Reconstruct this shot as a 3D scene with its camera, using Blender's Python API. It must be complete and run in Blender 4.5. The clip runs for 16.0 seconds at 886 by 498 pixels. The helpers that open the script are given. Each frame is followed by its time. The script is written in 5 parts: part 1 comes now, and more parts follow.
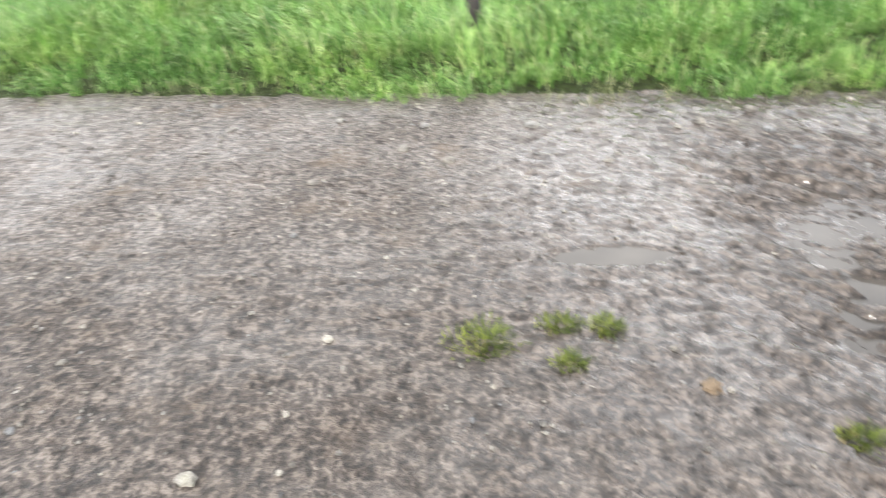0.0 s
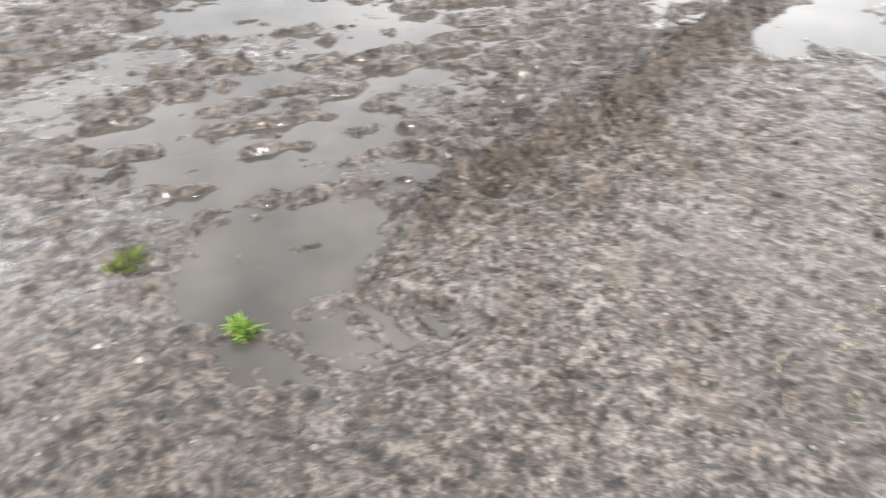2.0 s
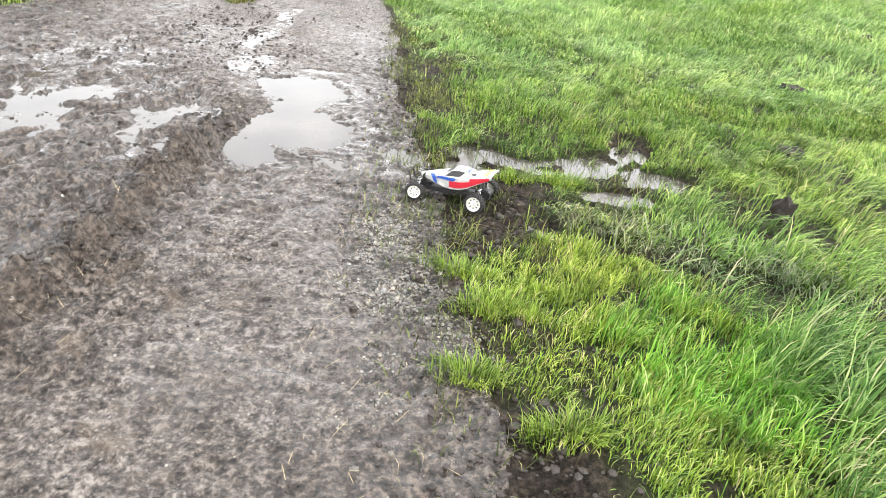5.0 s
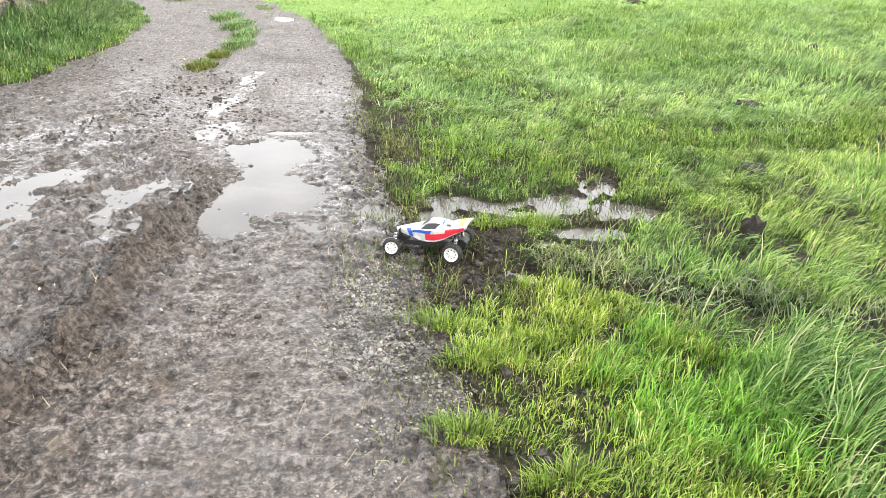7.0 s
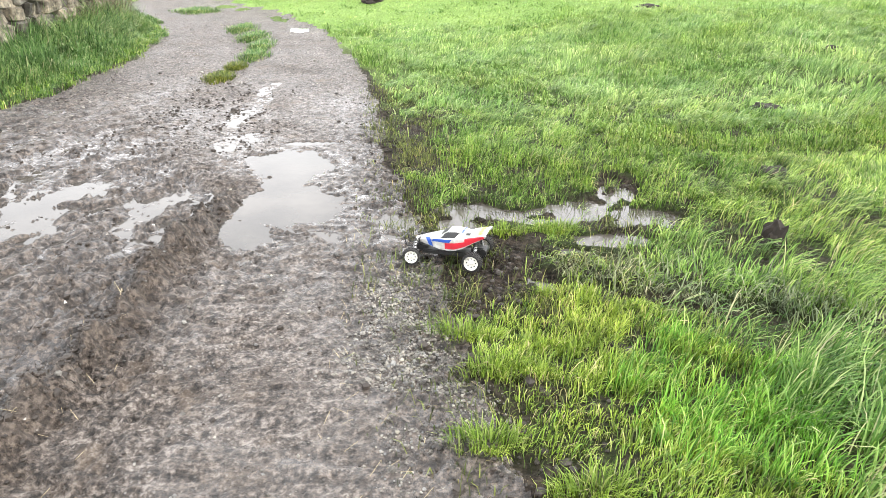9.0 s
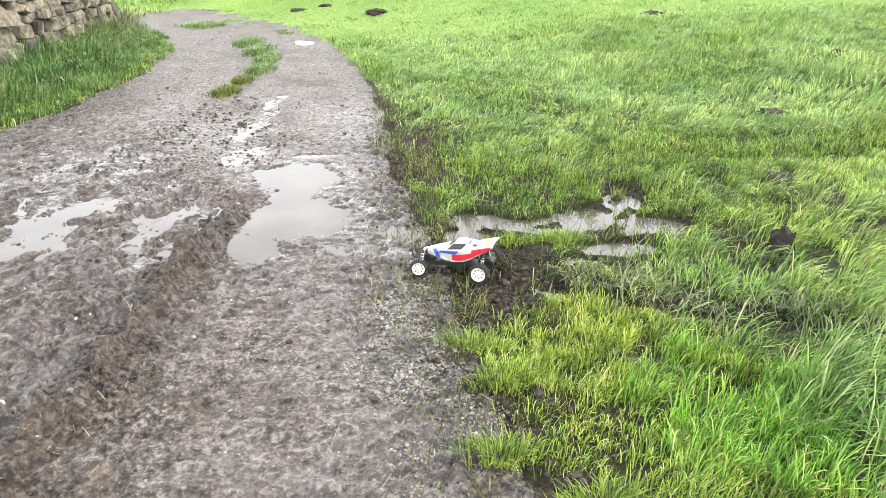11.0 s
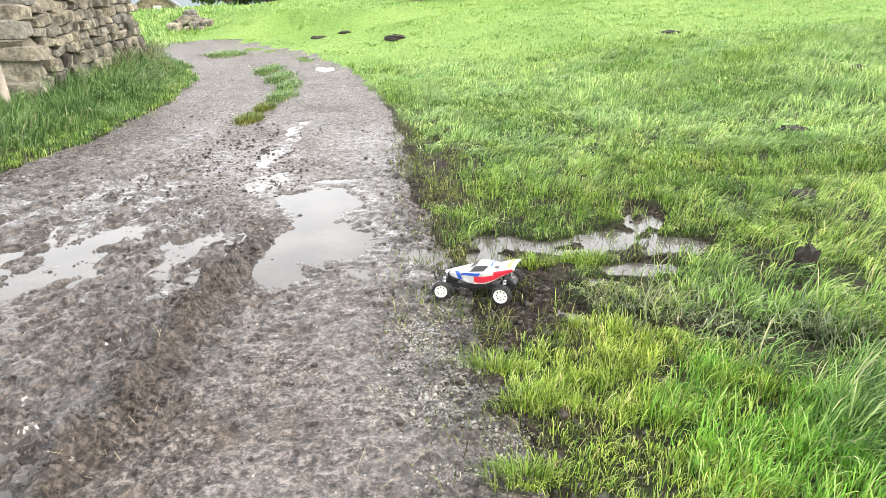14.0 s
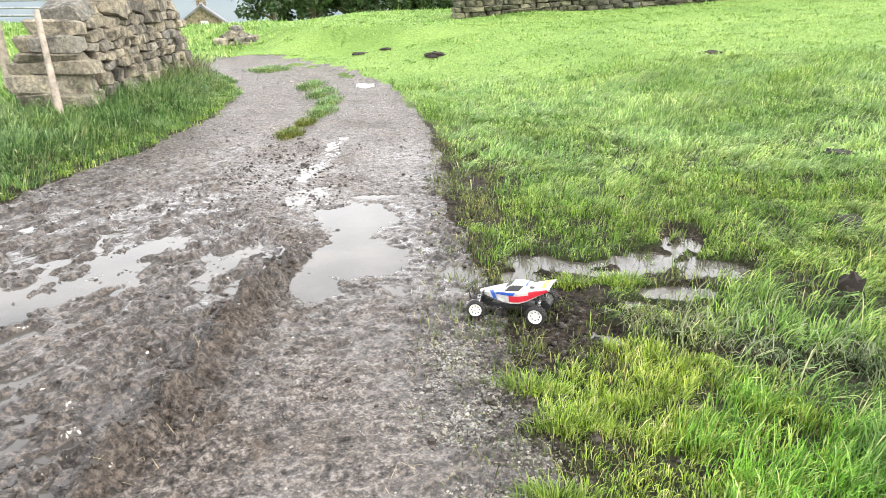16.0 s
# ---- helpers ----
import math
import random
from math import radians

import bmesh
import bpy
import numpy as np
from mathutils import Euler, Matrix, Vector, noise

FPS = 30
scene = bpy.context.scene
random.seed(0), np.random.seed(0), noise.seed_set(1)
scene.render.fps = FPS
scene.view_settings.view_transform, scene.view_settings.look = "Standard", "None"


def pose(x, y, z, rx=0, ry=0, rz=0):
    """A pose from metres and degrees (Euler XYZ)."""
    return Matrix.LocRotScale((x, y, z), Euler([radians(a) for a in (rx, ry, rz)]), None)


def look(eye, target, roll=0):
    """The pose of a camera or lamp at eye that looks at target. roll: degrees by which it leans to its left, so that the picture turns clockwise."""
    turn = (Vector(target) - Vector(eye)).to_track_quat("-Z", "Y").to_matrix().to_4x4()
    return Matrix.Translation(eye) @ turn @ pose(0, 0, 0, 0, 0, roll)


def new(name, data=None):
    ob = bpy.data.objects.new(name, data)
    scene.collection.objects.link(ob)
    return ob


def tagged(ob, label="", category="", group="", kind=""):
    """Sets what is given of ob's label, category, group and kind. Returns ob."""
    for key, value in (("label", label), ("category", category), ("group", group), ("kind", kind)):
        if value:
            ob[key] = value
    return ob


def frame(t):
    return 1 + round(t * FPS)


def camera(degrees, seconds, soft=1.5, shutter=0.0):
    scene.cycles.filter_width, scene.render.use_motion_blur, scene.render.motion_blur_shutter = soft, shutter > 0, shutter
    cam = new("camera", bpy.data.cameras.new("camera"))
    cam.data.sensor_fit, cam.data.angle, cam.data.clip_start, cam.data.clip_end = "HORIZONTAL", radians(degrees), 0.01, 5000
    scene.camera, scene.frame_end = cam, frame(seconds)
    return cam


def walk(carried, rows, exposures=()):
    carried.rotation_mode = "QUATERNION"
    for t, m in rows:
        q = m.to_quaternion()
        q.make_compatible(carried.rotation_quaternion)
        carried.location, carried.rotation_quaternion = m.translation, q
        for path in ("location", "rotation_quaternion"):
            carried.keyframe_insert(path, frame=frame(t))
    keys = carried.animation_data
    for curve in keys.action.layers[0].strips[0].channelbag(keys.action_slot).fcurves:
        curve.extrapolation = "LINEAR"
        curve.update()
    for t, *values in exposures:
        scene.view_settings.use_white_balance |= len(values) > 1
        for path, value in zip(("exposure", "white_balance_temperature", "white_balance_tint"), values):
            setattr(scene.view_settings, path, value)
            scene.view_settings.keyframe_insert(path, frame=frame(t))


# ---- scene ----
cam = camera(65.5, 16.0, 0.85, 0.5)
# seconds, eye x y z, yaw, pitch, roll
ROWS = [
    (0.0, 0.002, 0.002, 1.139, 93.90, -31.69, -3.60),
    (0.5, 0.040, 0.053, 1.162, 81.07, -35.03, -3.19),
    (1.0, 0.092, 0.117, 1.114, 65.17, -36.77, -1.31),
    (1.5, 0.145, 0.153, 1.079, 49.70, -39.02, 1.13),
    (2.0, 0.225, 0.197, 1.085, 33.12, -39.57, 4.07),
    (2.5, 0.280, 0.247, 1.102, 21.92, -36.45, 6.88),
    (3.0, 0.335, 0.292, 1.135, 12.47, -32.79, 9.04),
    (3.5, 0.380, 0.317, 1.145, 5.72, -30.77, 10.16),
    (4.0, 0.433, 0.322, 1.162, -0.11, -29.68, 10.58),
    (4.5, 0.454, 0.330, 1.166, -3.92, -28.77, 10.18),
    (7.0, 0.452, 0.342, 1.244, -6.87, -24.75, 3.18),
    (7.5, 0.442, 0.342, 1.252, -6.23, -24.60, 2.65),
    (8.0, 0.443, 0.342, 1.255, -5.66, -24.47, 2.17),
    (8.5, 0.435, 0.345, 1.253, -5.51, -24.38, 2.01),
    (11.0, 0.435, 0.343, 1.269, -4.75, -23.59, 0.81),
    (11.5, 0.430, 0.341, 1.273, -4.42, -23.38, 0.63),
    (12.0, 0.431, 0.337, 1.274, -3.95, -23.09, 0.29),
    (12.5, 0.427, 0.333, 1.276, -3.69, -22.81, 0.08),
    (13.0, 0.428, 0.330, 1.279, -3.35, -22.51, -0.17),
    (13.5, 0.427, 0.326, 1.278, -3.14, -22.14, -0.41),
    (14.0, 0.427, 0.324, 1.282, -2.91, -21.81, -0.68),
    (14.5, 0.426, 0.320, 1.280, -2.70, -21.45, -0.81),
    (15.0, 0.420, 0.317, 1.284, -2.11, -21.01, -0.98),
    (15.5, 0.416, 0.315, 1.288, -1.14, -20.62, -0.16),
    (16.0, 0.421, 0.317, 1.299, 0.13, -20.52, -0.36),
]
EXPOSURE = 0.69
walk(cam, [(t, pose(x, y, z, 90 + pitch, 0, yaw) @ pose(0, 0, 0, 0, 0, roll)) for t, x, y, z, yaw, pitch, roll in ROWS], [(0.0, EXPOSURE), (16.0, EXPOSURE)])

# ---- daylight: bright overcast morning, low veiled sun ----
world = bpy.data.worlds.new("sky")
scene.world = world
world.use_nodes = True
wn = world.node_tree
sky = wn.nodes.new("ShaderNodeTexSky")
sky.sky_type = "NISHITA"
sky.sun_disc = False
SUN_EL, SUN_AZ = 40.0, 112.0
sky.sun_elevation, sky.sun_rotation = radians(SUN_EL), radians(SUN_AZ)
sky.air_density, sky.dust_density = 1.0, 4.0
soft_sky = wn.nodes.new("ShaderNodeHueSaturation")
soft_sky.inputs["Saturation"].default_value = 0.85
wn.links.new(sky.outputs[0], soft_sky.inputs["Color"])
bg = wn.nodes["Background"]
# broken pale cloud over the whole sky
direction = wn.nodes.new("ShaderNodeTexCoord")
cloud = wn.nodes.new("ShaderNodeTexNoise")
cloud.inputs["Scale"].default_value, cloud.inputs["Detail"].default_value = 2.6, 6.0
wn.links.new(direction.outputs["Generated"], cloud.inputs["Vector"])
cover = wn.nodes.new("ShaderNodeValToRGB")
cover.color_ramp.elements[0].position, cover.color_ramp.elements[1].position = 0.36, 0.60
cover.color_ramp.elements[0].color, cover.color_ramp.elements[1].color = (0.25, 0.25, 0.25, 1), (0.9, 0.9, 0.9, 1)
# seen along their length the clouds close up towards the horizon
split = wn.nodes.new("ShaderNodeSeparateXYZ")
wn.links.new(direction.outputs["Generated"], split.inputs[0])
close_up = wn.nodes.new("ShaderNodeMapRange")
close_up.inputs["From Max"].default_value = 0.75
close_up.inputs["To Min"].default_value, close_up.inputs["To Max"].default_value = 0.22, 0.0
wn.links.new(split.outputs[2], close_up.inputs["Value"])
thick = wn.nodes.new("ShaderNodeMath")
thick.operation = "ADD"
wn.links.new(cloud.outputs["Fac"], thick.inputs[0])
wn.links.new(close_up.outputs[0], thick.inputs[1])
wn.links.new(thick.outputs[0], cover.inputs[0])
clouded = wn.nodes.new("ShaderNodeMix")
clouded.data_type = "RGBA"
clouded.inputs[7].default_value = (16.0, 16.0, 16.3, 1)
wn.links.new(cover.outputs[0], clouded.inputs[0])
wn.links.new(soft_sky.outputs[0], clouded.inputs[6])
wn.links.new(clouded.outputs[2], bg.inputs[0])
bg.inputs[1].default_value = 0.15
lamp = bpy.data.lights.new("sun", "SUN")
lamp.energy, lamp.angle, lamp.color = 2.1, radians(9), (1.0, 0.95, 0.87)
sun = new("sun", lamp)
az, el = radians(SUN_AZ), radians(SUN_EL)
toward = Vector((math.sin(az) * math.cos(el), math.cos(az) * math.cos(el), math.sin(el)))
sun.matrix_world = look(toward * 50, (0, 0, 0))


# ---- noise on arrays ----
def lattice(i, j, seed):
    h = (i * 374761393 + j * 668265263 + seed * 974711) & 0x7FFFFFFF
    h = ((h ^ (h >> 13)) * 1274126177) & 0x7FFFFFFF
    return ((h ^ (h >> 16)) & 0xFFFF) / 65535.0


def vnoise(x, y, seed=0):
    xi, yi = np.floor(x).astype(np.int64), np.floor(y).astype(np.int64)
    u, v = x - xi, y - yi
    u, v = u * u * (3 - 2 * u), v * v * (3 - 2 * v)
    a, b = lattice(xi, yi, seed), lattice(xi + 1, yi, seed)
    c, d = lattice(xi, yi + 1, seed), lattice(xi + 1, yi + 1, seed)
    return (a * (1 - u) + b * u) * (1 - v) + (c * (1 - u) + d * u) * v


def fbm(x, y, size, octaves=3, seed=0):
    """Noise about 0, between -1 and 1, with that feature size in metres."""
    total, amp, norm = 0.0, 1.0, 0.0
    for k in range(octaves):
        s = 2.03 ** k / size
        total = total + amp * (vnoise(x * s + 17.3 * k, y * s - 9.1 * k, seed + k) * 2 - 1)
        norm += amp
        amp *= 0.5
    return total / norm


def smooth(a, b, x):
    t = np.clip((x - a) / (b - a), 0, 1)
    return t * t * (3 - 2 * t)


# ---- the plan ----
def road_left(y):
    return np.interp(y, [-40, -3, 1.4, 5.0, 6.5, 8.2, 10, 11.6, 13.0, 14.2, 15.0], [-6.5, -3.6, -3.12, -2.5, -2.22, -2.16, -2.4, -2.95, -4.5, -9, -30])


def road_right(y):
    return np.interp(y, [-40, 0, 1.5, 3.0, 4.0, 5.8, 8.2, 10.8, 13.5, 15.5, 16.1, 17.0, 18.0], [-1.0, 0.85, 0.72, 0.68, 0.52, 0.45, 0.16, -0.38, -1.5, -3.0, -5.5, -12, -30])


# puddles: x, y, half width, half length, turn in degrees, depth
MAIN = [(-0.14, 4.36, 0.26, 0.27, 0, 0.034), (-0.05, 3.70, 0.26, 0.27, -10, 0.036), (-0.2, 3.32, 0.11, 0.2, 20, 0.03),
        (-0.11, 4.05, 0.12, 0.2, 0, 0.03), (-0.04, 4.84, 0.2, 0.05, 5, 0.018), (0.30, 3.40, 0.26, 0.2, 0, 0.007), (0.5, 3.44, 0.09, 0.10, 0, 0.022)]
RUTS = [(-0.72, 3.62, 0.12, 0.22, -30, 0.006), (-1.2, 3.85, 0.16, 0.2, -30, 0.005),
        (-2.28, 4.45, 0.16, 0.24, 30, 0.03), (-2.62, 5.14, 0.16, 0.07, 0, 0.03), (-2.1, 2.12, 0.42, 0.24, 55, 0.024),
        (-1.04, 2.08, 0.14, 0.26, -10, 0.020), (-1.12, 1.6, 0.14, 0.2, 0, 0.010),
        (-1.0, 1.2, 0.2, 0.2, 0, 0.011), (-0.83, 0.95, 0.17, 0.14, -40, 0.022), (-0.58, 0.74, 0.13, 0.19, -60, 0.020),
        (-0.45, 1.02, 0.2, 0.1, 40, 0.024), (-0.72, 1.35, 0.14, 0.3, 10, 0.012)]
TRACK = [(-1.78, 0.38, 0.05, 0.16, 0, 0.018), (-0.55, 6.35, 0.08, 0.4, 3, 0.006), (-0.62, 5.6, 0.08, 0.4, -5, 0.005), (-0.5, 4.85, 0.14, 0.22, -10, 0.007)]
FIELD = [(0.92, 3.6, 0.15, 0.12, 0, 0.045), (1.12, 3.52, 0.2, 0.10, -15, 0.05), (1.42, 3.58, 0.26, 0.17, 15, 0.055),
         (1.72, 3.86, 0.13, 0.24, -12, 0.05), (1.74, 3.5, 0.2, 0.14, 0, 0.055), (1.5, 3.2, 0.2, 0.09, 0, 0.05), (1.2, 3.06, 0.28, 0.08, -8, 0.05),
         (1.93, 3.2, 0.16, 0.05, -10, 0.045), (1.07, 2.8, 0.06, 0.12, 20, 0.036), (0.8, 3.38, 0.12, 0.09, 0, 0.045)]
FAR = [(-0.74, 10.8, 0.13, 0.28, 10, 0.035), (-1.2, 12.1, 0.10, 0.4, 20, 0.035), (-2.3, 13.85, 0.14, 0.5, 40, 0.04)]
POOL = MAIN + FIELD
LEVELS = ((POOL, -0.010), (RUTS, -0.052), (TRACK, -0.006), (FAR, -0.012))


def hollow(x, y, blobs, reach=1.0, wobble=0.25):
    """How deep the hollows of some puddles are at x, y."""
    deep = np.zeros_like(x)
    w = fbm(x, y, 0.16, 3, 31) * wobble + fbm(x, y, 0.05, 2, 33) * wobble * 0.7
    for cx, cy, rx, ry, turn, depth in blobs:
        a = radians(turn)
        dx, dy = x - cx, y - cy
        u, v = (dx * math.cos(a) + dy * math.sin(a)) / (rx * reach), (-dx * math.sin(a) + dy * math.cos(a)) / (ry * reach)
        r = np.sqrt(u * u + v * v) + w
        deep = np.maximum(deep, depth * smooth(1.25, 0.75, r))
    return deep


def ridge_x(y):
    return np.interp(y, [0.6, 1.3, 2.1, 2.8, 3.7, 4.1, 4.6], [-0.68, -0.63, -0.54, -0.46, -0.39, -0.6, -0.9]) + 0.035 * fbm(y, y * 0, 0.5, 2, 5)


def low_zone(x, y):
    """1 on the low wet half of the track, left of the torn ridge."""
    return smooth(0.05, -0.08, x - ridge_x(y)) * smooth(0.5, 1.1, y) * smooth(5.2, 3.9, y) * smooth(-2.9, -2.2, x)


def flood(x, y):
    """How much of the churned mud stands under water, 0 to 1."""
    f = np.exp(-((y - 3.72 - 0.12 * (x + 1)) / 0.5) ** 2) * smooth(-2.5, -2.0, x)
    for px, py, r in ((-2.05, 2.1, 0.5), (-1.1, 1.85, 0.42), (-0.7, 1.0, 0.45)):
        f = np.maximum(f, np.exp(-((x - px) ** 2 + (y - py) ** 2) / (r * r)))
    f = np.maximum(f, 0.5 * smooth(-0.75, -1.2, x))
    return np.clip(f + 0.4 * fbm(x, y, 0.4, 3, 96), 0, 1)


def clods_at(x, y):
    """Clods drawn out along the sweep of the wheels, 0 on the flats between them and 1 on top."""
    across, along = 0.866 * x - 0.5 * y, 0.5 * x + 0.866 * y
    n = fbm(across + 0.03 * fbm(x, y, 0.12, 2, 94), along * 0.34, 0.062, 4, 95) + 0.4 * fbm(across, along * 0.25, 0.28, 2, 97)
    return smooth(0.0, 0.28, n + 0.17 - 0.20 * flood(x, y))


def on_road(x, y):
    """1 on the track, 0 off it, with a ragged edge."""
    w = 0.15 * fbm(x, y, 0.4, 4, 2)
    return smooth(-0.06, 0.06, x - road_left(y) + w) * smooth(-0.06, 0.06, road_right(y) - x + w)


def field_rise(x, y):
    off = x - road_right(y)
    bend = smooth(-1.0, -4.0, x)
    right = smooth(0.3, 5.0, off * (1 - bend) + np.minimum(off, (y - 15.6) * 1.4) * bend)
    up = 0.058 * np.clip(y - 6.0, 0, 14.0) * right * (0.5 + 0.5 * smooth(-6, 0, x)) + 0.05 * np.clip(x - 2.8, 0, 40) * smooth(0, 12, y + 4)
    fall = -0.10 * np.clip(y - 21.0, 0, 500) - 0.00012 * np.clip(y - 21.0, 0, 500) ** 2 * 0
    left = -0.06 * np.clip(-6.0 - x, 0, 300) * smooth(25, 70, y)
    return up + fall * (1 - 0.35 * smooth(2, 30, x)) + left


def islets(x, y):
    """Grassy humps that break the puddle in the field."""
    return smooth(0.14, 0.32, fbm(x, y, 0.13, 3, 70)) * smooth(0.7, 0.85, x)


def height(x, y):
    road = on_road(x, y)
    z = field_rise(x, y)
    near = smooth(16, 9, np.hypot(x + 0.5, y - 3))
    pond = np.exp(-(((x - 1.38) / 0.75) ** 2 + ((y - 3.42) / 0.42) ** 2) ** 2)
    # banks on both sides
    z = z + smooth(0.0, 0.7, road_left(y) - x) * np.where(y > 3, 0.13, 0.09)
    off = x - road_right(y)
    z = z + smooth(0.0, 0.5, off) * 0.022 * (1 - 0.8 * pond)
    z = z + (1 - road) * (1 - 0.8 * pond) * (0.028 * fbm(x, y, 0.55, 3, 8) * smooth(40, 12, y) + near * 0.016 * fbm(x, y, 0.14, 2, 9))
    z = z + (1 - road) * 0.10 * fbm(x, y, 3.0, 2, 13) * smooth(1.5, 6, off)
    z = z - 0.05 * (1 - road) * np.exp(-(((x - 1.65) / 0.55) ** 2 + ((y - 2.55 + 0.35 * (x - 1.6)) / 0.10) ** 2))
    # the low wet half of the track and the torn mud ridge that bounds it
    side = x - ridge_x(y)
    along = smooth(0.5, 1.1, y) * smooth(5.2, 3.9, y)
    low, drowned = low_zone(x, y), flood(x, y)
    z = z - road * low * (0.048 + 0.008 * drowned)
    z = z + road * low * 0.008 * fbm(0.866 * x - 0.5 * y, (0.5 * x + 0.866 * y) * 0.32, 0.030, 2, 98)
    beyond = smooth(7.0, 5.2, y) * smooth(4.0, 4.6, y) * smooth(0.3, -0.4, side)
    z = z + road * np.maximum(low * 0.030, beyond * 0.018) * clods_at(x, y)
    bank = np.exp(-(side / np.where(side > 0, 0.055, 0.06)) ** 2) * smooth(1.1, 1.45, y) * smooth(3.85, 3.6, y)
    z = z + road * bank * (0.085 + 0.12 * fbm(x, y, 0.13, 4, 21) + 0.02 * fbm(x, y, 0.5, 1, 22))
    bank2 = np.exp(-((x + 1.98 + 0.05 * fbm(y, x, 0.6, 2, 4)) / 0.06) ** 2) * smooth(2.7, 3.0, y) * smooth(4.0, 3.6, y)
    z = z + road * bank2 * 0.03
    z = z - 0.045 * road * np.exp(-(((x + 0.60) / 0.34) ** 2 + ((y - 0.88) / 0.28) ** 2))
    # wheel ruts along the track
    for x0, depth in ((-1.55, 0.010), (-1.2, 0.006), (-0.05, 0.006)):
        z = z - road * near * depth * np.exp(-((x - x0 + 0.25 * (y - 3) * 0.12) / 0.14) ** 2)
    churn = smooth(0.75, 0.1, np.abs(side + 0.1)) * along + 0.9 * smooth(0.35, 0.0, np.abs(off - 0.02)) * smooth(1.4, 2.0, y) * smooth(6.2, 4.8, y) + 0.25 * low
    gate = np.exp(-(((x - 0.55) / 0.45) ** 2 + ((y - 3.2) / 0.6) ** 2))
    churn = np.clip(churn + 0.9 * gate, 0, 1)
    rough = 0.008 + 0.016 * churn
    billow = 0.55 - np.abs(fbm(x + 0.4 * fbm(x, y, 0.2, 2, 46), y + 0.25 * x, 0.085, 3, 45)) * 2.2
    crumb = 0.5 - np.abs(fbm(x, y, 0.034, 2, 44)) * 2.0
    z = z + (road + (1 - road) * gate) * near * (1 - 0.6 * low * drowned) * (rough * 0.9 * billow + rough * 0.55 * crumb + 0.006 * fbm(x, y, 0.6, 2, 47))
    # boot prints pressed into the ridge
    for px, py, turn, deep in ((-0.40, 2.22, 25, 0.012), (-0.47, 2.42, 15, 0.012), (-0.5, 2.62, -10, 0.010)):
        a = radians(turn)
        u, v = (x - px) * math.cos(a) + (y - py) * math.sin(a), -(x - px) * math.sin(a) + (y - py) * math.cos(a)
        sole = smooth(1.15, 0.85, np.sqrt((u / 0.13) ** 2 + (v / 0.05) ** 2))
        z = z - sole * (deep + 0.004 * np.sin(u * 260)) + 0.008 * np.exp(-((np.sqrt((u / 0.13) ** 2 + (v / 0.05) ** 2) - 1.2) / 0.12) ** 2)
    z = z + (1 - road) * near * (1 - grass_cover(x, y)) * 0.022 * (0.5 - np.abs(fbm(x, y, 0.075, 3, 48)) * 2)
    for blobs, level in LEVELS:
        deep = hollow(x, y, blobs, 1.0, 0.34 if blobs is POOL else 0.25)
        z = z - (deep * (1 - 0.85 * islets(x, y)) if blobs is POOL else deep)
    return z


def grass_cover(x, y):
    """Where grass grows, 0 to 1."""
    off = x - road_right(y)
    n = fbm(x, y, 0.3, 3, 61)
    right = smooth(-0.03, 0.10, off + 0.12 * n) * smooth(-60, -50, y)
    left = smooth(0.0, 0.15, road_left(y) - x + 0.08 * n)
    cover = np.maximum(right, left)
    wet = hollow(x, y, FIELD, 1.0, 0.4) * (1 - 0.85 * islets(x, y))
    cover = cover * smooth(0.028, 0.008, wet)
    # trampled bare mud by the gateway and the small ditch
    bare = np.exp(-(((x - 0.82) / 0.32) ** 2 + ((y - 3.05) / 0.5) ** 2)) * 1.15
    bare = np.maximum(bare, np.exp(-(((x - 1.6) / 0.5) ** 2 + ((y - 2.55 + 0.35 * (x - 1.6)) / 0.10) ** 2)) * 0.8)
    bare = np.maximum(bare, np.exp(-(((x - 0.62) / 0.26) ** 2 + ((y - 4.7) / 1.1) ** 2)) * 0.6)
    bare = np.maximum(bare, 0.85 * np.exp(-(((x - 0.85) / 0.25) ** 2 + ((y - 1.5) / 0.45) ** 2)))
    cover = cover * (1 - smooth(0.25, 0.75, bare + 0.35 * n))
    gaps = smooth(-0.42, 0.0, fbm(x, y, 0.13, 2, 63) + 0.25 * smooth(4, 8, y))
    damp = np.exp(-(((x - 1.4) / 0.8) ** 2 + ((y - 3.3) / 0.6) ** 2))
    cover = cover * (1 - 0.75 * smooth(-0.25, 0.2, fbm(x, y, 0.2, 2, 69)) * np.exp(-((off - 0.12) / 0.3) ** 2) * smooth(1.0, 1.6, y) * smooth(7.0, 5.5, y))
    return cover * (0.35 + 0.65 * gaps) * (1 - damp * smooth(0.15, -0.25, fbm(x, y, 0.16, 2, 64)))


# ---- materials ----
def material(name):
    m = bpy.data.materials.new(name)
    m.use_nodes = True
    return m, m.node_tree, m.node_tree.nodes["Principled BSDF"]


def node(tree, kind, **values):
    n = tree.nodes.new(kind)
    for key, value in values.items():
        n.inputs[key.replace("_", " ")].default_value = value
    return n


def ramp(tree, source, stops):
    r = tree.nodes.new("ShaderNodeValToRGB")
    while len(r.color_ramp.elements) < len(stops):
        r.color_ramp.elements.new(0.5)
    for e, (at, c) in zip(r.color_ramp.elements, stops):
        e.position, e.color = at, (*c, 1)
    tree.links.new(source, r.inputs[0])
    return r.outputs[0]


